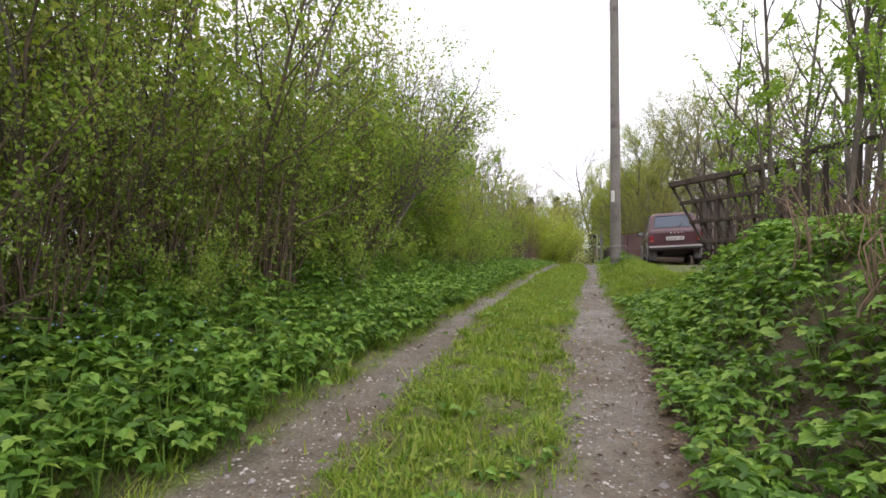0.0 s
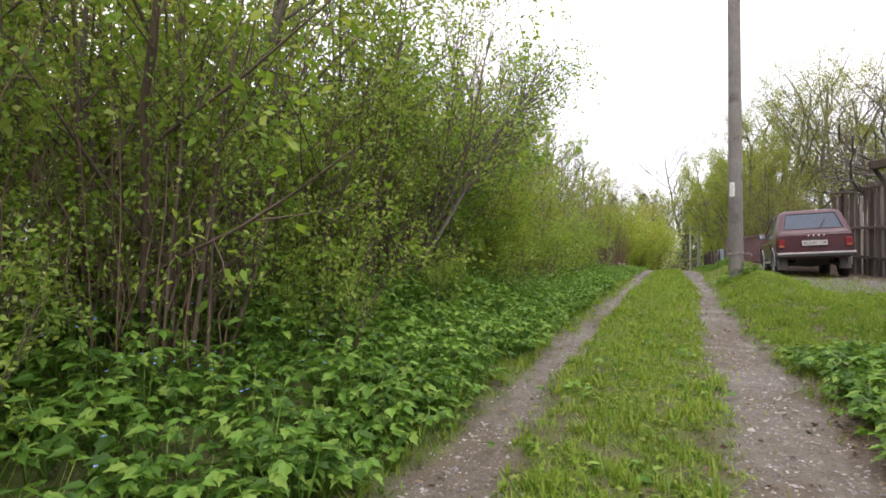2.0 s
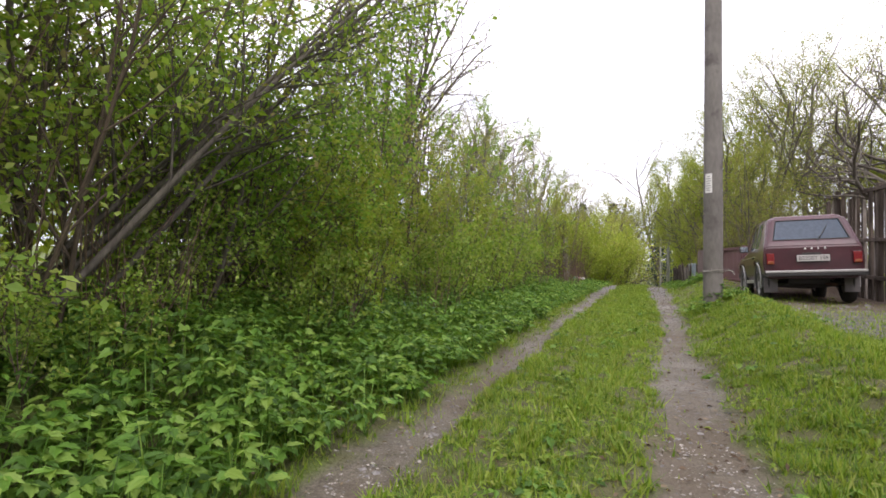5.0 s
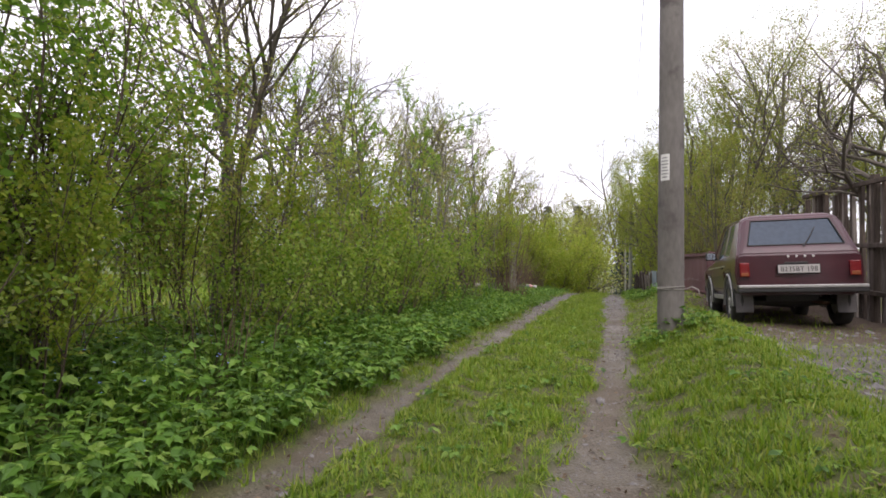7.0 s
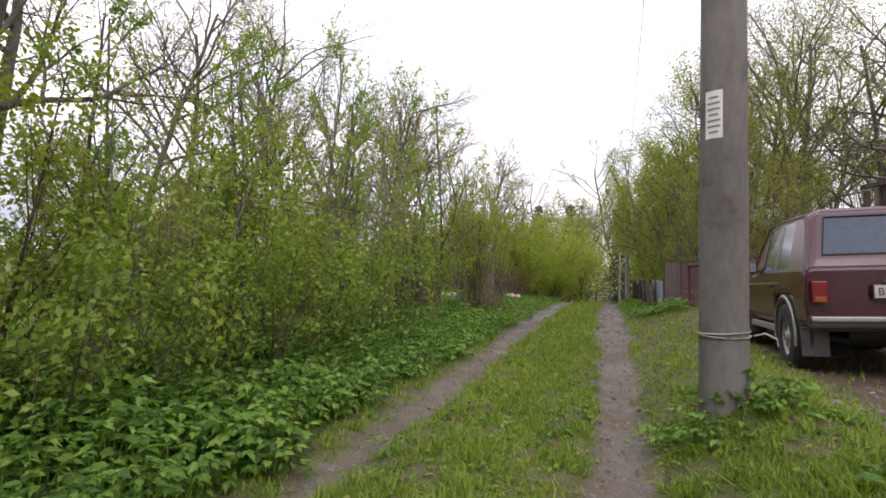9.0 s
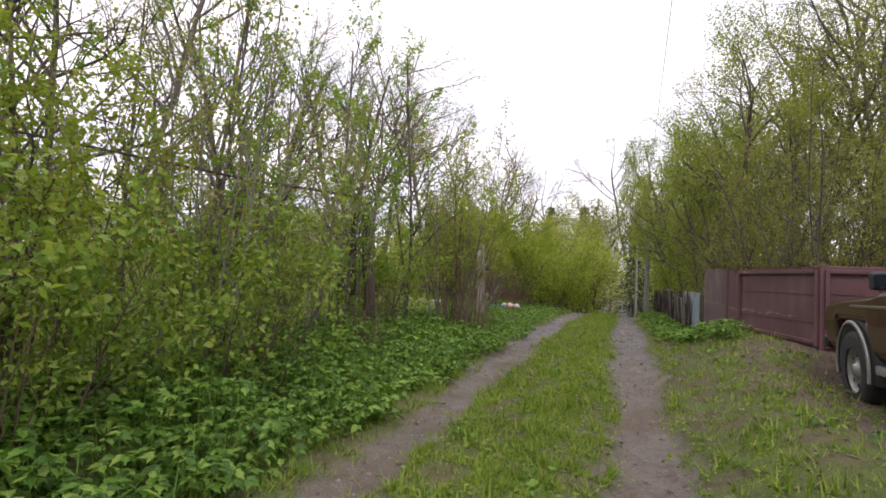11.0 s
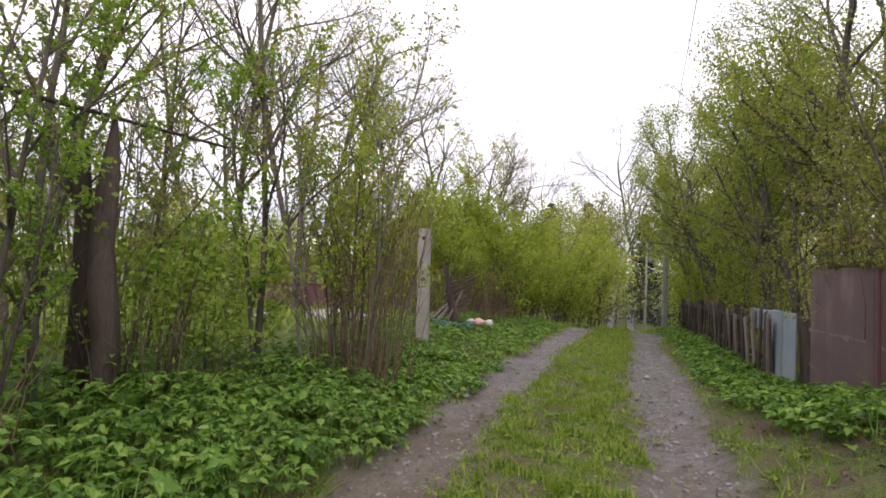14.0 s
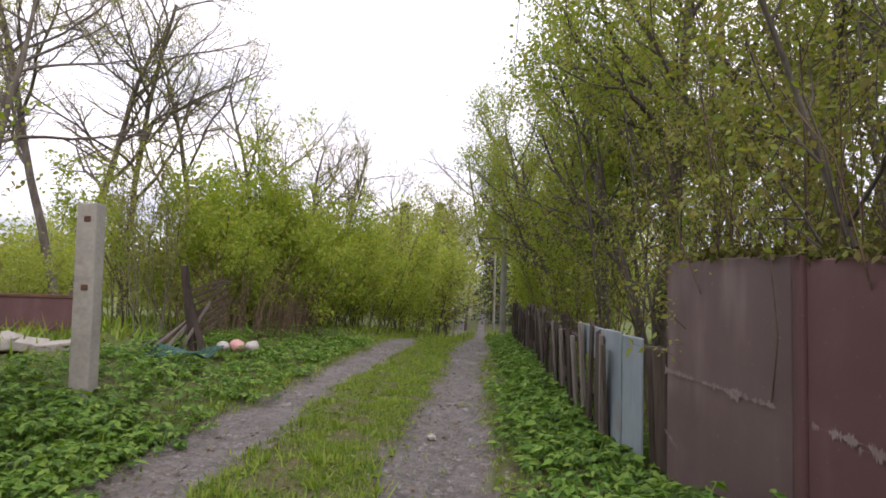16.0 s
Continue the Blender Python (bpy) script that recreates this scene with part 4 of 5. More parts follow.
first = spruce(71, 9.0)
for i, (x, y, s) in enumerate(((-3.4, 62, 1.08), (2.4, 62, 1.0), (0.9, 64, 1.0), (-6.5, 64, 1.1), (3.8, 58, 0.9), (1.2, 70, 1.0), (5.6, 66, 1.1), (-12, 62, 0.9), (-17, 60, 1.0), (-21, 63, 0.9))):
    ob = first if i == 0 else copy_thing(first, Matrix.Identity(4))
    ob.matrix_basis = pose(x, y, gz(x, y), 0, 0, i * 47)
    ob.scale = (s, s, s)


# ---- poles and wire ----
def utility_pole(x, y, tall, r0, r1, label, mat=CONCRETE):
    z = gz(x, y)
    ob = thing("utility_pole", pose(x, y, z), label, "pole")
    h = np.array([-0.3, 0.0, tall * 0.3, tall * 0.65, tall])
    pts = np.stack([0 * h, 0 * h, h], -1)
    v, q = tube(pts, np.interp(h, [0, tall], [r0, r1]), 24, 0)
    cap = np.arange(24)[None, :] + 24 * 4
    under("shaft", mesh_np("shaft", v, [q, cap], mat, True), ob)
    return ob


pole = utility_pole(0.69, 14.45, 9.2, 0.134, 0.098, "weathered grey round concrete utility pole beside the lane")
POLE_Z = gz(0.69, 14.45)
utility_pole(0.8, 34.8, 5.3, 0.085, 0.065, "grey concrete utility pole past the end of a picket fence", GREY_CONCRETE)

utility_pole(0.89, 55.0, 5.6, 0.085, 0.065, "distant grey utility pole beside the far lane", GREY_CONCRETE)


def wrapped_sheet(r, width, tall, z, facing, inset=0.0):
    a = np.linspace(-width / r / 2, width / r / 2, 9) + facing
    lo = np.stack([r * np.cos(a), r * np.sin(a), np.full(9, z)], -1)
    hi = lo + np.array([0, 0, tall])
    v = np.concatenate([lo, hi])
    q = np.stack([np.arange(8), np.arange(1, 9), np.arange(10, 18), np.arange(9, 17)], -1)
    return v, q


note = thing("paper_notice", pose(0.69, 14.45, POLE_Z), "white printed paper notice pasted on a pole", "notice")
v, q = wrapped_sheet(0.1305, 0.1, 0.28, 1.55, radians(236))
under("sheet", mesh_np("sheet", v, q, PAPER), note)
for k in range(7):
    v, q = wrapped_sheet(0.1325, 0.075 if k % 3 else 0.055, 0.012, 1.58 + k * 0.034, radians(236))
    under("text_line", mesh_np("text_line", v, q, INK), note)
a = np.linspace(0, 2 * np.pi, 33)
coil = [(np.stack([0.138 * np.cos(a), 0.138 * np.sin(a), 0.42 + dz + 0.012 * np.sin(a + s)], -1), np.full(33, 0.006)) for dz, s in ((0, 0), (0.014, 1.5))]
tail = np.array([[0.15, -0.03, 0.42], [0.2, -0.06, 0.44], [0.26, -0.05, 0.41], [0.27, -0.03, 0.37]])
rope = thing("wire_tie", pose(0.69, 14.45, POLE_Z), "pale wire tied round a concrete pole", "wire")
under("loop", tubes_mesh("loop", coil, PALE_CONCRETE), rope)
under("loose_end", tubes_mesh("loose_end", [(tail, np.full(4, 0.006))], PALE_CONCRETE), rope)
s = np.linspace(0, 1, 20)
cable = np.stack([0.69 + 0.11 * s, 14.45 + 20.35 * s, POLE_Z + 9.0 + (gz(0.8, 34.8) + 5.2 - POLE_Z - 9.0) * s - 1.2 * s * (1 - s)], -1)
line = new("overhead_wire", tubes_mesh("overhead_wire", [(cable, np.full(20, 0.009))], WIRE))
tagged(line, "thin dark overhead wire between two poles", "wire")


# ---- maroon sheet-metal gate ----
def sheet_panel(parent, p0, p1, top0, top1, low0, low1, mat, name="panel", ridges=0, thick=0.03):
    """An upright panel between two plan points, with optional folded ridges."""
    p0, p1 = Vector((*p0, 0)), Vector((*p1, 0))
    d = (p1 - p0)
    n = Vector((d.y, -d.x, 0)).normalized() * thick
    bm = bmesh.new()
    vs = []
    for off in (n * 0.5, -n * 0.5):
        vs += [bm.verts.new(p0 + off + Vector((0, 0, low0))), bm.verts.new(p1 + off + Vector((0, 0, low1))), bm.verts.new(p1 + off + Vector((0, 0, top1))), bm.verts.new(p0 + off + Vector((0, 0, top0)))]
    for f in ((0, 1, 2, 3), (7, 6, 5, 4), (0, 4, 5, 1), (1, 5, 6, 2), (2, 6, 7, 3), (3, 7, 4, 0)):
        bm.faces.new([vs[i] for i in f])
    bmesh.ops.recalc_face_normals(bm, faces=bm.faces)
    bmesh.ops.bevel(bm, geom=bm.edges[:], offset=0.006, segments=1, affect="EDGES")
    return part(name, bm, mat, parent)


def bar_between(parent, name, a, b, w, mat, label=""):
    """A square bar from a to b."""
    a, b = Vector(a), Vector(b)
    m = Matrix.Translation((a + b) / 2) @ (b - a).to_track_quat("Z", "X").to_matrix().to_4x4()
    return part(name, box_bm(w, w, (b - a).length, m, w * 0.15), mat, parent, label)


gate = thing("metal_gate", Matrix.Identity(4), "faded maroon sheet-metal gate with chipped paint and moss", "gate")
GATE_TOP = 2.085
CORNER, HINGE, LATCH, FAR_END = Vector((1.385, 22.15, 0)), Vector((1.475, 21.85, 0)), Vector((1.95, 20.25, 0)), Vector((3.2, 19.95, 0))


def gate_bay(p, q, mat, name, framed):
    """One sheet between two plan points, with a bar frame on the lane's side where framed."""
    d = (q - p).normalized()
    front = Vector((d.y, -d.x, 0)) * 0.035
    a, b = p + d * 0.02, q - d * 0.02
    la, lb = gz(a.x, a.y) - 0.03, gz(b.x, b.y) - 0.03
    sheet_panel(gate, a.xy, b.xy, GATE_TOP - 0.012, GATE_TOP - 0.012, la, lb, mat, name)
    if framed:
        for e in (a + d * 0.02, b - d * 0.02):
            e = e + front
            bar_between(gate, "stile", (e.x, e.y, gz(e.x, e.y) + 0.03), (e.x, e.y, GATE_TOP - 0.05), 0.04, RED_METAL)
        a2, b2 = a + d * 0.045 + front, b - d * 0.045 + front
        bar_between(gate, "rail", (a2.x, a2.y, GATE_TOP - 0.07), (b2.x, b2.y, GATE_TOP - 0.07), 0.04, RED_METAL)
        bar_between(gate, "rail", (a2.x, a2.y, la + 0.1), (b2.x, b2.y, lb + 0.1), 0.04, RED_METAL)
    for k in range(1, 3 if framed else 1):
        e = GATE_TOP - 0.3 * k
        a2, b2 = a + d * 0.06 + front * 0.52, b - d * 0.06 + front * 0.52
        bar_between(gate, "crease", (a2.x, a2.y, e), (b2.x, b2.y, e - 0.01), 0.009, mat)


sheet_panel(gate, (1.175, 22.83), (1.375, 22.18), GATE_TOP + 0.01, GATE_TOP + 0.005, gz(1.19, 22.8) - 0.05, gz(1.38, 22.2) - 0.05, FADED_METAL, "side_panel")
gate_bay(CORNER, HINGE, RED_METAL, "fixed_panel", False)
gate_bay(HINGE, LATCH, RED_METAL, "leaf_panel", True)
gate_bay(LATCH, FAR_END, RED_METAL, "leaf_panel", True)
for p, w in ((CORNER, 0.05), (LATCH, 0.06), (FAR_END, 0.07)):
    bar_between(gate, "post", (p.x, p.y, gz(p.x, p.y) - 0.2), (p.x, p.y, GATE_TOP + 0.006), w, RED_METAL)


# ---- picket fence ----
def picket_fence():
    ob = thing("picket_fence", Matrix.Identity(4), "low dilapidated picket fence of dark weathered boards", "fence")
    r = random.Random(8)
    boards = []
    for k in range(4):
        bm = box_bm(0.085, 0.022, 1.0, pose(0, 0, 0.5), 0.004)
        for vt in bm.verts:
            if vt.co.z > 0.95:
                vt.co.z += (0.03, -0.02, 0.05, 0.0)[k] * (1 if vt.co.x > 0 else -1)
        me = bpy.data.meshes.new("board")
        bm.to_mesh(me)
        bm.free()
        me.materials.append(GREY_WOOD if k == 3 else OLD_WOOD)
        boards.append(me)
    y = 23.55
    i = 0
    while y < 30.6:
        x = 1.08 - 0.24 * (y - 23) / 7.6
        o = under("board", boards[r.randrange(4)], ob)
        tall = 0.67 + r.uniform(-0.09, 0.08)
        o.matrix_basis = pose(x + r.uniform(-0.015, 0.015), y, gz(x, y) - 0.05, r.uniform(-5, 5), r.uniform(-5, 3), 88 + r.uniform(-8, 8))
        o.scale = (r.uniform(0.85, 1.3), 1, tall)
        y += r.uniform(0.125, 0.19)
        i += 1
    for h in (0.2, 0.54):
        bar_between(ob, "rail", (1.1, 23.64, gz(1.1, 23.64) + h), (0.9, 30.6, gz(0.9, 30.6) + h), 0.05, OLD_WOOD)
    for y in (25.4, 28.0, 30.5):
        bar_between(ob, "post", (1.16 - 0.032 * (y - 23), y, gz(1, y) - 0.2), (1.15 - 0.032 * (y - 23), y, gz(1, y) + 0.67), 0.08, OLD_WOOD)
    for (xa, ya), (xb, yb), top, low in (((1.14, 23.12), (1.095, 23.35), 1.71, 1.05), ((1.09, 23.36), (1.06, 23.6), 1.72, 1.05), ((1.075, 23.62), (1.04, 24.4), 1.71, 1.5)):
        sheet_panel(ob, (xa, ya), (xb, yb), top, top, low, low, BLUE_METAL, "blue_sheet", 0, 0.012)
    for ya in (22.92, 23.02):
        bar_between(ob, "post", (1.2, ya, 0.9), (1.17, ya + 0.02, 1.68), 0.07, OLD_WOOD)
    return ob


picket_fence()


# ---- concrete post ----
cpost = thing("concrete_post", pose(-2.74, 24.25, gz(-2.74, 24.25), 0, -1.5, 8), "pale square concrete fence post with bolt holes", "post")
bm = box_bm(0.15, 0.135, 1.75, pose(0, 0, 0.6), 0.012)
part("shaft", bm, PALE_CONCRETE, cpost)
for h in (1.35, 0.82):
    part("hole", box_bm(0.05, 0.02, 0.045, pose(0.01, -0.066, h), 0.008), RUST, cpost, "rusty bolt recess")


# ---- old lattice fence ----
def lattice_fence(x0, y0, x1, y1, top0, top1, low, tilt, seed, gap=0.24):
    ob = thing("lattice_fence", Matrix.Identity(4), "tall ramshackle lattice fence of grey-brown boards", "fence", "old lattice fences")
    r = random.Random(seed)
    d = Vector((x1 - x0, y1 - y0, 0))
    n = int(d.length / gap)
    out = Vector((d.y, -d.x, 0)).normalized()
    for i in range(n + 1):
        f = i / n
        p = Vector((x0, y0, 0)) + d * f
        g = gz(p.x, p.y)
        t = top0 + (top1 - top0) * f
        a = p + Vector((0, 0, g - 0.1))
        b = p + out * tilt + d.normalized() * r.uniform(-0.12, 0.12) + Vector((0, 0, t - r.uniform(0, 0.15)))
        if i % int(1.7 / gap) == 0:
            bar_between(ob, "post", a, b + Vector((0, 0, 0.1)), 0.09, OLD_WOOD)
        else:
            bar_between(ob, "slat", a + out * 0.05, b + out * 0.05, 0.05 + r.uniform(0, 0.03), OLD_WOOD if i % 3 else GREY_WOOD)
    for h in (0.15, 0.5, 0.97):
        ga, gb = gz(x0, y0), gz(x1, y1)
        a = Vector((x0, y0, ga + (top0 - ga) * h)) + out * (tilt * h - 0.05)
        b = Vector((x1, y1, gb + (top1 - gb) * h)) + out * (tilt * h - 0.05)
        bar_between(ob, "rail", a, b, 0.07, OLD_WOOD)
    return ob


lattice_fence(4.3, 11.0, 3.62, 20.2, 2.75, 3.2, 0, 0.0, 3, 0.13)
lattice_fence(2.35, 7.0, 4.4, 6.1, 2.32, 2.55, 0, 0.0, 6)

# collapsed lattice panel hanging at the end of the fence
panel = thing("leaning_lattice", Matrix.Identity(4), "collapsed dark wooden lattice panel leaning over", "fence")
tl, tr, bl, br = Vector((1.09, 7.94, 2.06)), Vector((2.3, 7.1, 2.18)), Vector((1.55, 7.7, 1.02)), Vector((2.35, 7.15, 1.0))
for k in range(5):
    f = k / 4
    bar_between(panel, "batten", tl.lerp(bl, f), tr.lerp(br, f), 0.05 if k else 0.075, OLD_WOOD)
for k in range(9):
    f = k / 8
    bar_between(panel, "slat", tl.lerp(tr, f) + Vector((0.03, 0.03, 0)), bl.lerp(br, f) + Vector((0.03, 0.03, 0)), 0.035, OLD_WOOD)


# ---- the car ----
def lathe(profile, sides, axis_x=True):
    """A turned shape round the x axis from (x, radius) pairs."""
    a = np.arange(sides) * 2 * np.pi / sides
    v = np.array([[px, r * math.cos(t), r * math.sin(t)] for px, r in profile for t in a])
    n = len(profile)
    i = np.arange(n - 1)[:, None] * sides
    j = np.arange(sides)[None, :]
    k = (j + 1) % sides
    return v, np.stack([i + j, i + sides + j, i + sides + k, i + k], -1).reshape(-1, 4)


def build_car(m):
    ob = thing("car", m, "parked maroon boxy three-door off-road car, slightly dusty", "car")
    # stations: y, low z, belt z, shoulder (half width, z), roof (half width, z)
    st = [(0.05, 0.46, 0.97, 0.76, 1.005, 0.7, 1.015), (0.1, 0.44, 1.0, 0.75, 1.085, 0.675, 1.1), (0.40, 0.46, 1.0, 0.66, 1.5, 0.56, 1.56), (0.46, 0.74, 1.0, 0.655, 1.53, 0.52, 1.6),
          (0.62, 0.76, 1.0, 0.655, 1.535, 0.5, 1.615), (1.1, 0.74, 1.0, 0.655, 1.54, 0.5, 1.63), (1.18, 0.42, 1.0, 0.655, 1.54, 0.5, 1.63), (1.74, 0.42, 0.99, 0.65, 1.52, 0.5, 1.61),
          (1.86, 0.42, 0.99, 0.655, 1.46, 0.55, 1.55), (2.32, 0.42, 0.98, 0.75, 1.0, 0.68, 1.03), (2.5, 0.42, 0.96, 0.76, 0.97, 0.68, 0.99), (2.56, 0.74, 0.96, 0.76, 0.97, 0.68, 0.985),
          (3.24, 0.74, 0.93, 0.75, 0.94, 0.67, 0.955), (3.30, 0.45, 0.92, 0.75, 0.93, 0.67, 0.94), (3.62, 0.47, 0.88, 0.73, 0.9, 0.65, 0.905)]
    bm = bmesh.new()
    rings = []
    for y, zb, hb, c1, h1, c2, h2 in st:
        half = [(0.70, zb), (0.785, max(zb + 0.03, 0.52)), (0.815, max(zb + 0.05, 0.74)), (0.79, hb), (c1, h1), (c2, h2)]
        ring = [bm.verts.new((-x, y, z)) for x, z in half] + [bm.verts.new((x, y, z)) for x, z in reversed(half)]
        rings.append(ring)
    openings = {}
    skip = {(1, 5), (8, 5), (4, 3), (4, 7), (6, 3), (6, 7)}
    for i in range(len(rings) - 1):
        a, b = rings[i], rings[i + 1]
        for k in range(12):
            f = bm.faces.new((a[k], a[(k + 1) % 12], b[(k + 1) % 12], b[k]))
            if (i, k) in skip:
                openings[(i, k)] = f
    bm.faces.new(rings[0])
    bm.faces.new(rings[-1])
    bmesh.ops.recalc_face_normals(bm, faces=bm.faces)
    # window openings: a painted frame is left round each
    corners = {}
    for key, f in openings.items():
        bmesh.ops.inset_individual(bm, faces=[f], thickness=0.075 if key == (1, 5) else 0.045)
        corners[key] = [vt.co.copy() for vt in f.verts]
    bmesh.ops.delete(bm, geom=list(openings.values()), context="FACES_ONLY")
    bmesh.ops.bevel(bm, geom=[e for e in bm.edges if not e.is_boundary and e.calc_face_angle(0) > 0.35], offset=0.022, segments=3, affect="EDGES")
    part("body", bm, PAINT, ob, "", False)

    def pane(name, corners, label, mat=GLASS, thick=0.005):
        b2 = bmesh.new()
        cs = [Vector(c) for c in corners]
        n = (cs[1] - cs[0]).cross(cs[3] - cs[0]).normalized() * thick
        f = [b2.verts.new(c) for c in cs]
        g = [b2.verts.new(c + n) for c in cs]
        b2.faces.new(f), b2.faces.new(list(reversed(g)))
        for i in range(4):
            b2.faces.new((f[i], g[i], g[(i + 1) % 4], f[(i + 1) % 4]))
        bmesh.ops.recalc_face_normals(b2, faces=b2.faces)
        o = part(name, b2, mat, ob, label)
        if mat is GLASS:
            o.visible_shadow = False
        return o

    for key, cs in corners.items():
        mid = sum(cs, Vector()) / 4
        inner = [c + (Vector((0, 1.8, 0.9)) - mid).normalized() * 0.012 + (c - mid).normalized() * 0.012 for c in cs]
        pane({(1, 5): "rear_window", (8, 5): "windscreen"}.get(key, "side_window"), inner, "tinted glass with the sky's blue in its colour")
    # window seals, dark rubber round the rear glass
    rim = [tuple(c) for c in corners[(1, 5)]]
    seal = [(np.array([rim[i], [(p + q2) / 2 for p, q2 in zip(rim[i], rim[(i + 1) % 4])], rim[(i + 1) % 4]]), np.full(3, 0.012)) for i in range(4)]
    under("window_seal", tubes_mesh("window_seal", seal, RUBBER), ob)
    # rear fittings
    part("rear_bumper", box_bm(1.62, 0.1, 0.105, pose(0, -0.05, 0.535), 0.02), BLACK, ob, "black bumper")
    part("bumper_trim", box_bm(1.6, 0.03, 0.045, pose(0, -0.1, 0.565), 0.012), STEEL, ob, "dull chrome strip")
    part("front_bumper", box_bm(1.6, 0.1, 0.11, pose(0, 3.68, 0.53), 0.02), BLACK, ob)
    for sx in (-1, 1):
        lamp = part("tail_light", box_bm(0.13, 0.05, 0.2, pose(sx * 0.69, 0.015, 0.80), 0.012), TAIL_RED, ob, "red tail light")
        part("reverse_lens", box_bm(0.1, 0.02, 0.05, pose(sx * 0.69, -0.008, 0.735), 0.006), TAIL_AMBER, lamp, "pale amber lens")
        part("mud_flap", box_bm(0.24, 0.015, 0.27, pose(sx * 0.66, 0.32, 0.33), 0.006), simple("grey_mud_flap", (0.16, 0.15, 0.15), 0.8), ob, "grey mud flap")
        part("sill", box_bm(0.06, 1.2, 0.07, pose(sx * 0.76, 1.86, 0.4), 0.015), STEEL, ob)
        part("side_strip", box_bm(0.012, 1.9, 0.022, pose(sx * 0.803, 1.95, 0.885), 0.004), CHROME, ob)
        part("door_handle", box_bm(0.03, 0.14, 0.03, pose(sx * 0.81, 1.25, 0.86), 0.008), BLACK, ob)
        mir = part("wing_mirror", box_bm(0.17, 0.07, 0.13, pose(sx * 0.885, 1.94, 1.08), 0.025), BLACK, ob, "black door mirror")
        part("mirror_glass", box_bm(0.14, 0.008, 0.1, pose(sx * 0.885, 1.902, 1.08), 0.003), simple("mirror_glass", (0.35, 0.37, 0.38), 0.06, 1.0), mir)
        part("mirror_arm", box_bm(0.1, 0.03, 0.03, pose(sx * 0.8, 1.96, 1.04), 0.008), BLACK, mir)
    plate = part("number_plate", box_bm(0.52, 0.012, 0.112, pose(0, -0.008, 0.80), 0.006), PLASTIC_WHITE, ob, "white number plate")
    part("plate_frame", box_bm(0.54, 0.008, 0.132, pose(0, 0.002, 0.80), 0.006), BLACK, plate)
    part("plate_recess", box_bm(0.3, 0.012, 0.03, pose(-0.02, 0.034, 0.885), 0.008), BLACK, ob, "dark plate lamp housing")
    cu = bpy.data.curves.new("plate_text", "FONT")
    cu.body, cu.size, cu.extrude, cu.align_x = "B235BT 198", 0.094, 0.001, "CENTER"
    cu.materials.append(BLACK)
    txt = under("plate_text", cu, plate)
    txt.matrix_basis = pose(0, -0.0155, 0.768, 90, 0, 0)
    for k in range(4):
        part("badge_mark", box_bm(0.028, 0.012, 0.028, pose(-0.11 + k * 0.105, 0.046, 0.975), 0.004), PAPER, ob)
    wiper = [(np.array([[0.1, 0.085, 1.11], [0.2, 0.16, 1.24], [0.3, 0.25, 1.39]]), np.array([0.012, 0.01, 0.006]))]
    under("rear_wiper", tubes_mesh("rear_wiper", wiper, BLACK), ob, "black rear wiper")
    part("chassis", box_bm(0.7, 3.0, 0.14, pose(0, 1.9, 0.42), 0.02), BLACK, ob)
    part("floor_pan", box_bm(1.3, 3.3, 0.03, pose(0, 1.85, 0.5), 0.01), BLACK, ob)
    axle = [(np.array([[-0.65, 0.72, 0.34], [0, 0.72, 0.34], [0.65, 0.72, 0.34]]), np.array([0.045, 0.11, 0.045]))]
    under("rear_axle", tubes_mesh("rear_axle", axle, BLACK), ob)
    exhaust = [(np.array([[0.35, 0.05, 0.33], [0.35, 0.5, 0.34], [0.3, 1.1, 0.36]]), np.array([0.025, 0.025, 0.025]))]
    under("exhaust_pipe", tubes_mesh("exhaust_pipe", exhaust, RUST), ob)
    # roof gutter
    for sx in (-1, 1):
        gut = [(np.array([[sx * 0.66, 0.42, 1.535], [sx * 0.664, 1.1, 1.555], [sx * 0.66, 1.75, 1.535], [sx * 0.78, 2.31, 1.01]]), np.full(4, 0.012))]
        under("roof_gutter", tubes_mesh("roof_gutter", gut, PAINT), ob)
    for sx in (-1, 1):
        for y in (0.78, 2.90):
            wheel = thing("wheel", pose(sx * 0.715, y, 0.345), "", "")
            wheel.parent = ob
            prof = [(-0.09, 0.19), (-0.092, 0.27), (-0.085, 0.325), (-0.05, 0.343), (0.05, 0.343), (0.085, 0.325), (0.092, 0.27), (0.09, 0.19)]
            v, q = lathe(prof, 36)
            under("tyre", mesh_np("tyre", v, q, RUBBER, True), wheel, "black tyre")
            prof = [(sx * px, r) for px, r in ((-0.07, 0.0), (-0.07, 0.19), (0.082, 0.205), (0.07, 0.185), (0.035, 0.165), (0.055, 0.09), (0.06, 0.06), (0.085, 0.05), (0.085, 0.0))]
            v, q = lathe(prof, 28)
            under("rim", mesh_np("rim", v, q, STEEL, True), wheel, "dusty grey steel rim")
            for k in range(8):
                t = k * math.pi / 4
                b3 = bmesh.new()
                bmesh.ops.create_circle(b3, cap_ends=True, radius=0.02, segments=10, matrix=pose(sx * 0.0535, 0.128 * math.cos(t), 0.128 * math.sin(t), 0, 90, 0))
                g = bmesh.ops.extrude_face_region(b3, geom=b3.faces[:])
                bmesh.ops.translate(b3, vec=(sx * 0.004, 0, 0), verts=[e for e in g["geom"] if isinstance(e, bmesh.types.BMVert)])
                part("vent_hole", b3, BLACK, wheel)
            t = np.linspace(-0.25, math.pi + 0.25, 17)
            arch = np.stack([np.full(17, sx * 0.806), y + 0.385 * np.cos(t), 0.375 + 0.375 * np.sin(t)], -1)
            under("wheel_arch", tubes_mesh("wheel_arch", [(arch, np.full(17, 0.02))], STEEL), ob)
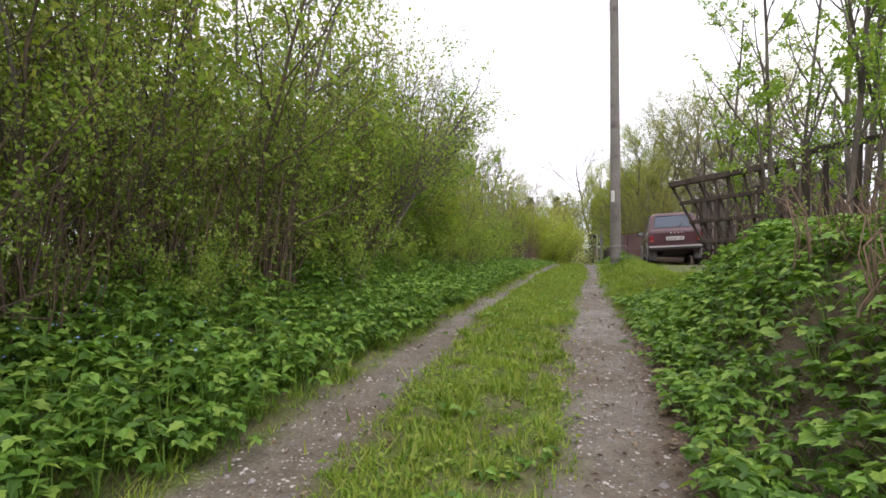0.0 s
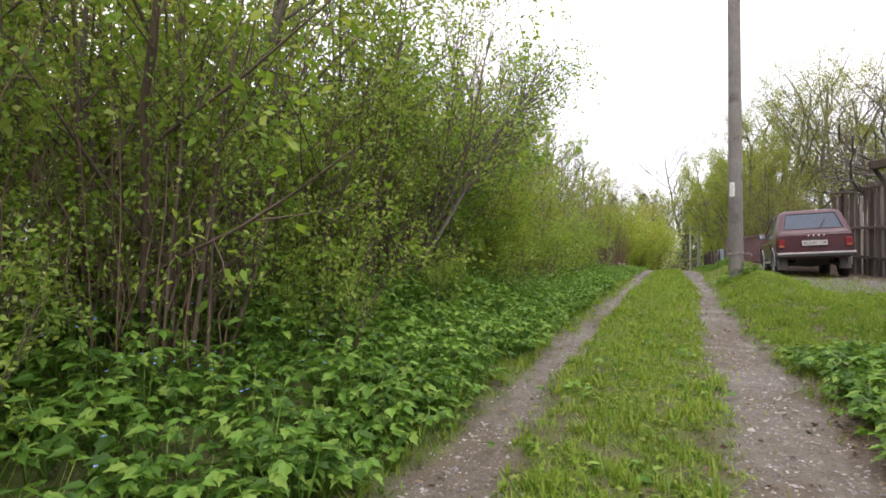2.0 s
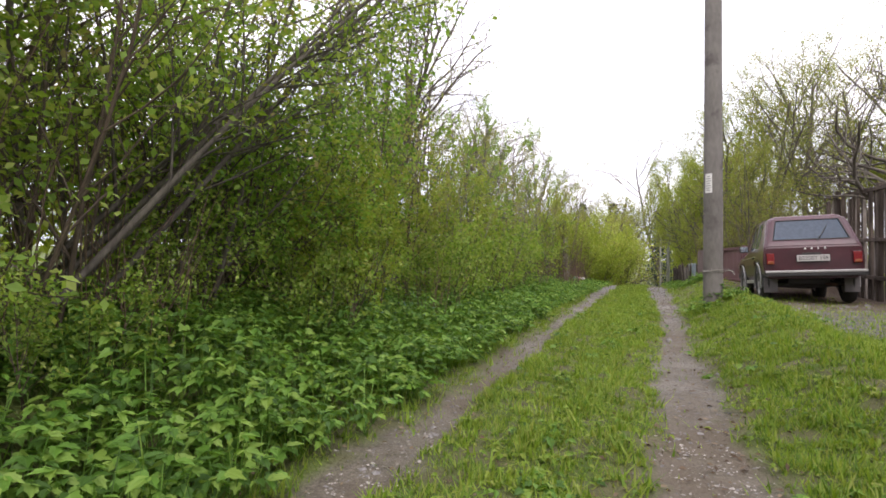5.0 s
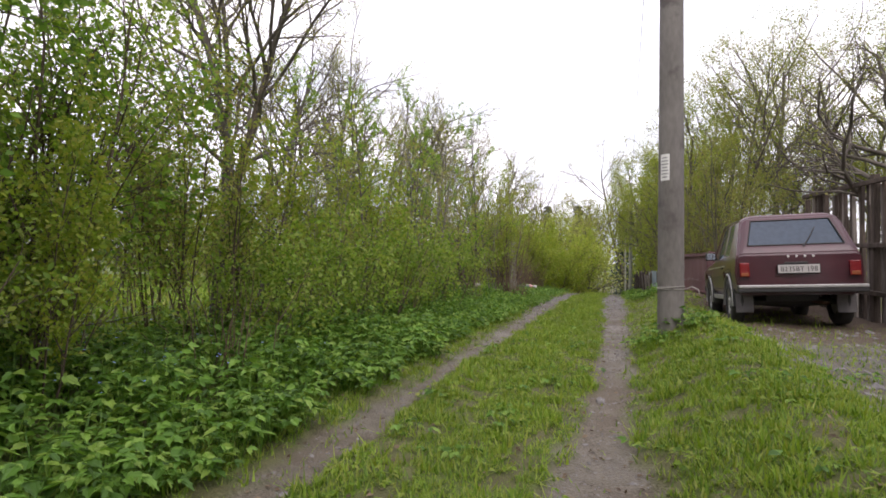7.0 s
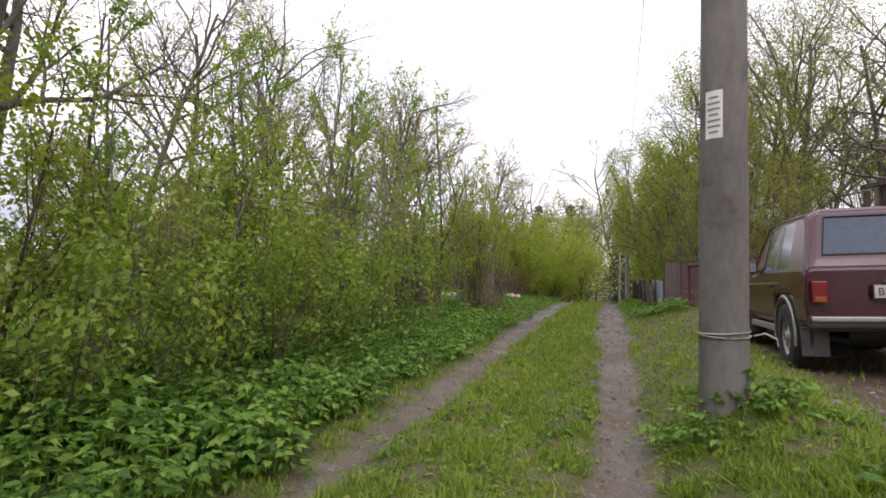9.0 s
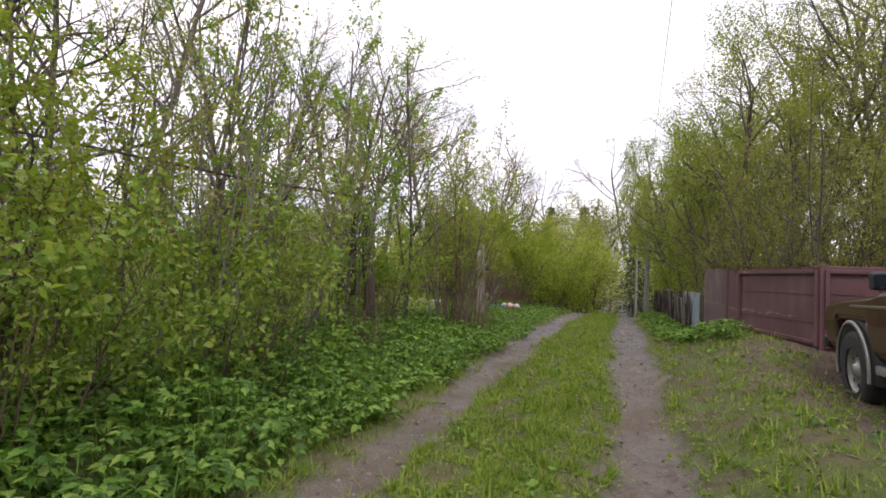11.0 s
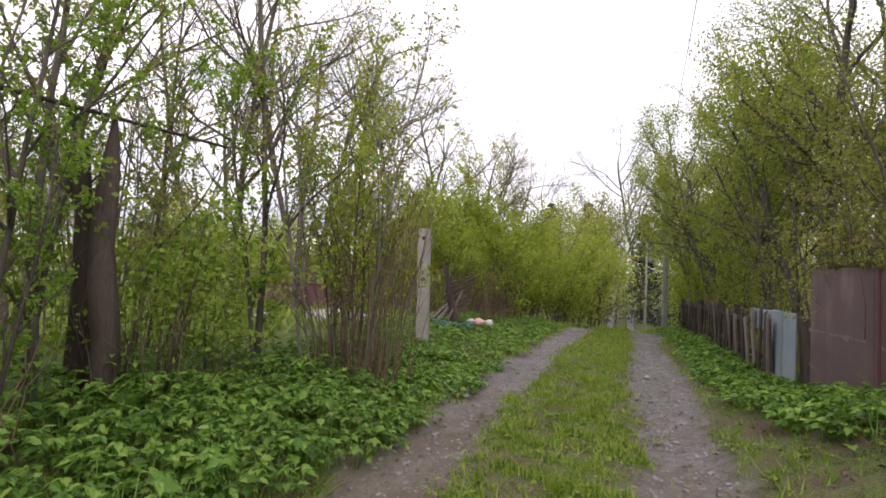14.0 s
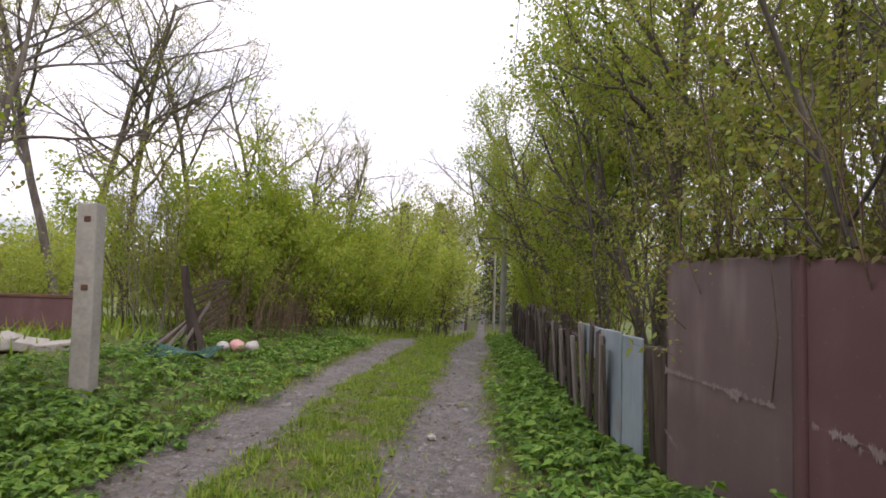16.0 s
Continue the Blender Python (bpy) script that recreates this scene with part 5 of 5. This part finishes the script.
            well = np.stack([np.full(17, sx * 0.69), y + 0.38 * np.cos(t), 0.37 + 0.37 * np.sin(t)], -1)
            v, q = tube(well, np.full(17, 0.1), 6, 0)
            under("wheel_well", mesh_np("wheel_well", v, q, BLACK, True), ob)
    return ob


CAR = build_car(pose(2.39, 16.2, 0.93, -0.8, -2.5, -1.3))
CAR.scale = (1 / 1.13, 1 / 1.13, 1.06 / 1.13)


# ---- debris beside the lane ----
def jagged(rng, r, sub=1, flat=0.7):
    """An uneven stone-like lump."""
    bm = bmesh.new()
    bmesh.ops.create_icosphere(bm, subdivisions=sub, radius=r)
    for vt in bm.verts:
        vt.co *= rng.uniform(0.75, 1.2)
        vt.co.z *= flat
    return bm


rs = random.Random(12)
pallet = thing("broken_pallet", pose(-2.95, 26.2, gz(-2.95, 26.2), 0, 0, 20), "broken blackened lattice panel leaning on a rubbish heap", "panel")
bar_between(pallet, "upright", (0.0, 0, 0.0), (-0.16, 0.05, 1.0), 0.07, OLD_WOOD)
bar_between(pallet, "upright", (0.12, -0.05, 0.0), (-0.12, 0.03, 0.75), 0.06, OLD_WOOD)
for k in range(6):
    bar_between(pallet, "lath", (-0.6 + k * 0.09, -0.1, 0.0), (-0.12 + k * 0.05, 0.06, 0.34 + 0.05 * k), 0.03, GREY_WOOD if k % 2 else OLD_WOOD)
for k in range(7):
    bar_between(pallet, "lath", (0.03 - 0.022 * k, 0.02, 0.2 + k * 0.085), (0.3 + 0.02 * (k % 3), 0.1, 0.44 + k * 0.08 - 0.06 * (k == 6)), 0.028, OLD_WOOD)
for k, (x, y, r, mat, lab) in enumerate(((-2.58, 26.5, 0.09, PLASTIC_PINK, "crumpled faded pink plastic bag"), (-2.45, 26.62, 0.09, PLASTIC_WHITE, "crumpled dirty white plastic bag"), (-2.68, 26.35, 0.075, PLASTIC_WHITE, "crumpled dirty white plastic bag"))):
    bg = thing("plastic_bag", pose(x, y, gz(x, y) + r * 0.6, 0, 0, k * 50), lab + " on a rubbish heap", "bag", "bags")
    part("sack", jagged(rs, r, 2, 0.85), mat, bg, "", True)
    part("knot", jagged(rs, r * 0.25, 1, 1.2), mat, bg)
    bg.children[1].location = (0, 0, r * 0.85)
net = thing("garden_net", pose(-3.0, 25.75, gz(-3.0, 25.75)), "crumpled dusty green netting lying on the ground", "net")
for k in range(26):
    t = np.linspace(0, 1, 9)
    u = -0.45 + 0.9 * (k % 13) / 12
    line_xyz = np.stack([np.full(9, u), -0.25 + 0.6 * t, 0.02 + 0.09 * np.sin(t * 3.0 + u * 4) ** 2], -1) if k < 13 else np.stack([-0.45 + 0.9 * t, np.full(9, -0.25 + 0.6 * (k - 13) / 12), 0.02 + 0.09 * np.sin((k - 13) / 12 * 3.0 + (-0.45 + 0.9 * t) * 4) ** 2], -1)
    under("strand", tubes_mesh("strand", [(line_xyz, np.full(9, 0.008))], NET), net)
for k in range(9):
    x, y = -3.9 - rs.uniform(0, 2.6), 25.0 + rs.uniform(-0.5, 1.8)
    sl = thing("concrete_rubble", pose(x, y, gz(x, y) + 0.04, rs.uniform(-15, 15), rs.uniform(-15, 15), rs.uniform(0, 180)), "pale broken concrete slab lying among weeds", "rubble", "rubble")
    part("slab", box_bm(rs.uniform(0.2, 0.6), rs.uniform(0.15, 0.3), 0.1, None, 0.02), PALE_CONCRETE, sl)
shed = thing("low_wall", pose(-6.6, 27.6, gz(-6.6, 27.6), 0, 0, 8), "low dull red sheet wall behind the weeds", "wall")
part("sheet", box_bm(1.9, 0.05, 0.5, pose(0, 0, 0.25), 0.01), RED_METAL, shed)
part("cap", box_bm(1.94, 0.08, 0.05, pose(0, 0, 0.52), 0.01), RUST, shed)

# ---- dry brush and a dead trunk by the hedge ----
rb = np.random.default_rng(61)
DRY = rough_material("dry_brown_cane", (0.08, 0.053, 0.035), (0.22, 0.155, 0.105), 9, 0.85, 0.3, 0.003, (1, 1, 0.2))


def dry_brush(x, y, count, tall, spread, label):
    paths = []
    for k in range(count):
        a, r = rb.uniform(0, 6.283), spread * rb.uniform(0, 1)
        b0 = np.array([r * math.cos(a), r * math.sin(a), -0.05])
        h = tall * rb.uniform(0.5, 1.1)
        out = np.array([math.cos(a), math.sin(a), 0]) * h * rb.uniform(0.02, 0.4)
        f = np.linspace(0, 1, 5)[:, None]
        paths.append((b0 + np.array([0, 0, h]) * f + out * f ** 1.6 + rb.normal(size=(5, 3)) * 0.03, np.linspace(0.006, 0.0022, 5)))
    ob = new("dry_brush", tubes_mesh("dry_brush", paths, DRY))
    ob.matrix_basis = pose(x, y, gz(x, y))
    return tagged(ob, label, "shrub", kind="stuff")


plant("bud_b", -2.5, 22.0, 0.85)
plant("lime_b", -2.9, 22.3, 0.8)
for x, y in ((-3.2, 27.6), (-3.5, 28.4), (-3.0, 29.0), (-3.9, 27.9), (-3.1, 30.2)):
    dry_brush(x, y, 50, 1.2, 0.5, "dry brown stems under a thicket")
dry_brush(-2.4, 21.95, 95, 1.9, 0.42, "bushy clump of dry brown canes")
for x, y in ((-2.9, 13.0), (-2.8, 15.2), (-3.0, 17.4), (-2.7, 19.0), (-3.1, 20.4), (-2.6, 11.6), (-3.0, 8.0), (-2.9, 4.6), (-3.0, 2.4), (-3.1, 29.4), (-3.3, 31.2), (-2.8, 28.2)):
    dry_brush(x, y, 24, 0.9, 0.4, "thin dry brown stems at the hedge's foot")
for x, y in ((1.35, 2.2), (1.6, 2.7), (1.9, 3.1), (1.5, 3.6), (2.1, 2.4)):
    dry_brush(x, y, 60, 0.5, 0.4, "dry brown stems on an earthen bank")
for i in range(10):
    dry_brush(-3.25 - 0.2 * math.sin(i * 2.3), -0.5 + i * 0.95, 45, 1.5, 0.5, "thin dry brown stems at the hedge's foot")
for x, y in ((2.4, 6.0), (3.0, 5.2), (2.0, 6.8), (3.5, 6.0), (2.9, 6.6)):
    dry_brush(x, y, 30, 1.3, 0.35, "dry brown brushwood before an old fence")
for x, y in ((1.75, 22.6), (2.1, 22.0), (2.0, 23.0), (2.5, 21.6), (2.6, 22.6), (3.2, 21.4)):
    dry_brush(x, y, 20, 1.7, 0.5, "tangled brown canes behind a gate")
for x, y in ((1.9, 24.4), (2.2, 23.6), (3.0, 23.2), (1.7, 26.2), (1.6, 28.4), (1.5, 30.2)):
    dry_brush(x, y, 26, 1.6, 0.35, "tangled brown canes behind a fence")
dead = thing("dead_trunk", pose(-3.25, 20.1, gz(-3.25, 20.1), 0, 0, 0), "dark broken dead tree trunk in the hedge", "trunk")
h = np.linspace(-0.1, 1.75, 8)
under("bole", tubes_mesh("bole", [(np.stack([0.07 * np.sin(h * 3.1), 0.05 * np.cos(h * 4), h], -1), np.array([0.12, 0.085, 0.075, 0.08, 0.065, 0.07, 0.05, 0.015]))], OLD_WOOD), dead)
under("side_bole", tubes_mesh("side_bole", [(np.stack([-0.3 + 0.06 * np.sin(h), 0.1 * np.cos(h), h * 0.9], -1), np.linspace(0.08, 0.04, 8))], OLD_WOOD), dead)
under("broken_limb", tubes_mesh("broken_limb", [(np.array([[-0.28, 0.1, 1.2], [-0.5, 0.0, 1.45], [-0.62, 0.05, 1.8]]), np.array([0.05, 0.04, 0.02]))], BARK), dead)
beam = new("fallen_pole", tubes_mesh("fallen_pole", [(np.array([[-3.5, 14.6, 2.45], [-3.3, 16.0, 2.5], [-3.2, 17.6, 2.56], [-3.35, 19.6, 2.75], [-3.7, 21.6, 2.95]]), np.array([0.006, 0.01, 0.016, 0.018, 0.014]))], BARK))
tagged(beam, "long dark bare pole caught across the hedge branches", "branch")


# ---- paint wear and moss on the gate ----
def patch_strip(parent, name, p0, p1, z0, z1, tall, mat, seed, label):
    """A thin ragged flake strip along a panel, 4 mm proud."""
    r = np.random.default_rng(seed)
    n = 90
    f = np.linspace(0, 1, n)
    x, y = p0[0] + (p1[0] - p0[0]) * f, p0[1] + (p1[1] - p0[1]) * f
    mid = z0 + (z1 - z0) * f
    gap = np.clip(np.sin(f * 11 + seed) * 0.4 + np.sin(f * 29 + 2 * seed) * 0.4 + r.uniform(-0.1, 0.8, n), 0.02, 1)
    up = mid + tall * gap * r.uniform(0.2, 1.0, n)
    lo = mid - tall * gap * r.uniform(0.2, 1.0, n)
    v = np.concatenate([np.stack([x, y, lo], -1), np.stack([x, y, up], -1)])
    i = np.arange(n - 1)
    q = np.stack([i, i + 1, i + n + 1, i + n], -1)
    return under(name, mesh_np(name, v, q, mat), parent, label)


patch_strip(gate, "paint_scar", (1.154, 22.825), (1.354, 22.175), 1.6, 1.56, 0.032, CHIPPED, 1, "pale chipped paint line")
patch_strip(gate, "paint_scar", (1.154, 22.825), (1.18, 22.74), 1.33, 1.27, 0.03, CHIPPED, 2, "pale chipped paint")
for k, f in enumerate((0.02, 0.1, 0.22, 0.4, 0.52, 0.66)):
    a, b = CORNER.lerp(LATCH, f), CORNER.lerp(LATCH, f + 0.14)
    patch_strip(gate, "paint_scar", (a.x - 0.019, a.y - 0.006), (b.x - 0.019, b.y - 0.006), 1.54 - 0.03 * (k % 2), 1.52, 0.03, CHIPPED, 3 + k, "pale chipped paint")
MOSS = leaf_material("dry_moss", [(0.09, 0.075, 0.025), (0.15, 0.13, 0.04), (0.12, 0.15, 0.03)], 0.1, 0.9)
moss_rng = np.random.default_rng(77)
n = 1500
f = moss_rng.uniform(0, 1, n)
mx, my = np.where(f < 0.3, 1.18 + 0.2 * f / 0.3, 1.385 + 0.565 * (f - 0.3) / 0.7), np.where(f < 0.3, 22.83 - 0.66 * f / 0.3, 22.15 - 1.9 * (f - 0.3) / 0.7)
mz = GATE_TOP + np.where(f < 0.3, 0.01, -0.01) + moss_rng.uniform(0, 0.03, n)
mpos = np.stack([mx + moss_rng.normal(size=n) * 0.015, my + moss_rng.normal(size=n) * 0.02, mz], -1)
under("moss", small_leaves_mesh("moss", mpos, moss_rng.normal(size=(n, 3)), 0.03 * moss_rng.uniform(0.5, 1.4, n), moss_rng, MOSS), gate, "dry moss on the top edge")


# ---- pebbles, clods and fallen leaves ----
def pebbles(name, n, x0, x1, y0, y1, size, seed, keep, mat, label):
    rng = np.random.default_rng(seed)
    x, y = ranged(rng, n, x0, x1, y0, y1)
    k = keep(x, y, rng)
    x, y = x[k], y[k]
    n = len(x)
    base = np.array([[1, 0, 0], [0, 1, 0], [-1, 0, 0], [0, -1, 0], [0.3, 0.2, 0.8], [0.6, 0.7, 0.35], [-0.6, 0.6, 0.4], [-0.6, -0.6, 0.35]])
    tri = np.array([[0, 5, 4], [5, 1, 4], [1, 6, 4], [6, 2, 4], [2, 7, 4], [7, 3, 4], [3, 0, 4], [0, 1, 5], [1, 2, 6], [2, 3, 7]])
    s = size * rng.lognormal(0, 0.45, n)
    a = rng.uniform(0, 6.283, n)
    c, sn = np.cos(a), np.sin(a)
    pts = base[None] * (rng.uniform(0.6, 1.3, (n, 8, 3)) * s[:, None, None])
    px, py = pts[..., 0] * c[:, None] - pts[..., 1] * sn[:, None], pts[..., 0] * sn[:, None] + pts[..., 1] * c[:, None]
    v = np.stack([x[:, None] + px, y[:, None] + py, (height(x, y) - 0.1 * s)[:, None] + pts[..., 2] * 0.8], -1).reshape(-1, 3)
    f = (np.arange(n)[:, None, None] * 8 + tri[None]).reshape(-1, 3)
    return tagged(new(name, mesh_np(name, v, f, mat)), label, "stones", kind="stuff")


def in_ruts(x, y, rng):
    l, r = rut_masks(x, y)
    return rng.uniform(0, 1, len(x)) < np.maximum(l, r) * 0.9


def in_far_ruts(x, y, rng):
    return in_ruts(x, y, rng) & (rng.uniform(0, 1, len(x)) < smooth01(y, 18, 22))


def in_parking(x, y, rng):
    bare, brown = parking(x, y)
    return rng.uniform(0, 1, len(x)) < bare * (1 - 0.5 * brown)


def rough_edges(x, y, rng):
    l, r = rut_masks(x, y)
    m = np.maximum(l, r)
    return (m > 0.05) & (rng.uniform(0, 1, len(x)) < 0.8 - 0.5 * m)


pebbles("gravel", 13000, -1.9, 0.6, 0.6, 9, 0.0055, 59, in_ruts, PALE_STONE, "small pale gravel pressed into the wheel tracks")
pebbles("gravel", 18000, -1.9, 0.6, 0.6, 20, 0.007, 51, in_ruts, STONE, "small pale gravel pressed into the wheel tracks")
pebbles("gravel", 20000, -1.9, 0.6, 18, 32, 0.0095, 52, in_far_ruts, STONE, "grey crushed gravel on the wheel tracks")
pebbles("gravel", 1800, 1.0, 4.0, 10.5, 16, 0.016, 53, in_parking, STONE, "scattered grey stones on bare ground")
pebbles("clods", 5000, 0.35, 1.0, 0.4, 7, 0.009, 54, lambda x, y, rng: rng.uniform(0, 1, len(x)) < parking(x, y)[0], LITTER, "dark mud clods beside the track")


def litter(name, n, x0, x1, y0, y1, seed, keep, label):
    rng = np.random.default_rng(seed)
    x, y = ranged(rng, n, x0, x1, y0, y1)
    k = keep(x, y, rng)
    x, y = x[k], y[k]
    pos = np.stack([x, y, height(x, y) + 0.008], -1)
    ax = np.stack([rng.normal(size=len(x)), rng.normal(size=len(x)), rng.uniform(-0.05, 0.35, len(x))], -1)
    me = small_leaves_mesh(name, pos, ax, 0.032 * rng.uniform(0.5, 1.5, len(x)), rng, LITTER, 0.5, 0.7)
    return tagged(new(name, me), label, "leaves", kind="stuff")


litter("leaf_litter", 18000, -2.0, 1.1, 0.4, 30, 56, rough_edges, "brown fallen leaves along the track edges")
litter("leaf_litter", 5000, -4.6, -1.7, 0, 28, 57, lambda x, y, rng: x < 0, "brown fallen leaves under the hedge")
litter("leaf_litter", 5000, 0.4, 3.2, 0.3, 7.4, 58, lambda x, y, rng: x > 0, "brown fallen leaves on the bank")

litter("leaf_litter", 5200, 0.45, 3.2, 15.5, 23.5, 59, lambda x, y, rng: rng.uniform(0, 1, len(x)) < olive(x, y) * (0.35 + 0.9 * smooth01(wave(x, y, 0.5, 68), -0.1, 0.4)), "brown fallen leaves on a worn verge")
litter("leaf_litter", 9000, -1.25, 1.3, 0.6, 28, 60, lambda x, y, rng: rng.uniform(0, 1, len(x)) < smooth01(wave(x, y, 0.55, 61) + 0.6 * wave(x, y, 0.2, 62), 0.0, 0.4), "brown fallen leaves on worn patches of grass")

FLOWER = rough_material("pale_blue_petal", (0.16, 0.25, 0.6), (0.28, 0.38, 0.75), 20, 0.7, 0.0, 0.001)
fr = np.random.default_rng(91)
fx, fy = fr.uniform(-3.4, -2.1, 420), np.concatenate([fr.normal(2.4, 0.5, 140), fr.normal(4.6, 0.6, 140), fr.normal(11.0, 0.9, 140)])
fpos = np.stack([fx, fy, height(fx, fy) + fr.uniform(0.26, 0.4, 420)], -1)
tagged(new("forget_me_not", small_leaves_mesh("forget_me_not", fpos, np.stack([fr.normal(size=420), fr.normal(size=420), np.full(420, 0.1)], -1), 0.018 * fr.uniform(0.7, 1.3, 420), fr, FLOWER, 0.9, 0.85)), "tiny pale blue flowers among green leaves", "flowers", kind="stuff")

rock = thing("stone", pose(0.03, 12.5, gz(0.03, 12.5) + 0.015), "single grey stone lying in the wheel track", "stone")
part("body", jagged(rs, 0.04, 1, 0.7), STONE, rock)
rock = thing("stone", pose(-0.02, 24.1, gz(-0.02, 24.1) + 0.02), "single pale stone lying in the wheel track", "stone")
part("body", jagged(rs, 0.04, 1, 0.6), PALE_CONCRETE, rock)

# ---- from plan units to metres ----
UNIT = 1.13
for ob in list(scene.objects):
    if ob.parent is None and ob.type in {"MESH", "EMPTY"}:
        ob.matrix_basis = Matrix.Scale(UNIT, 4) @ ob.matrix_basis
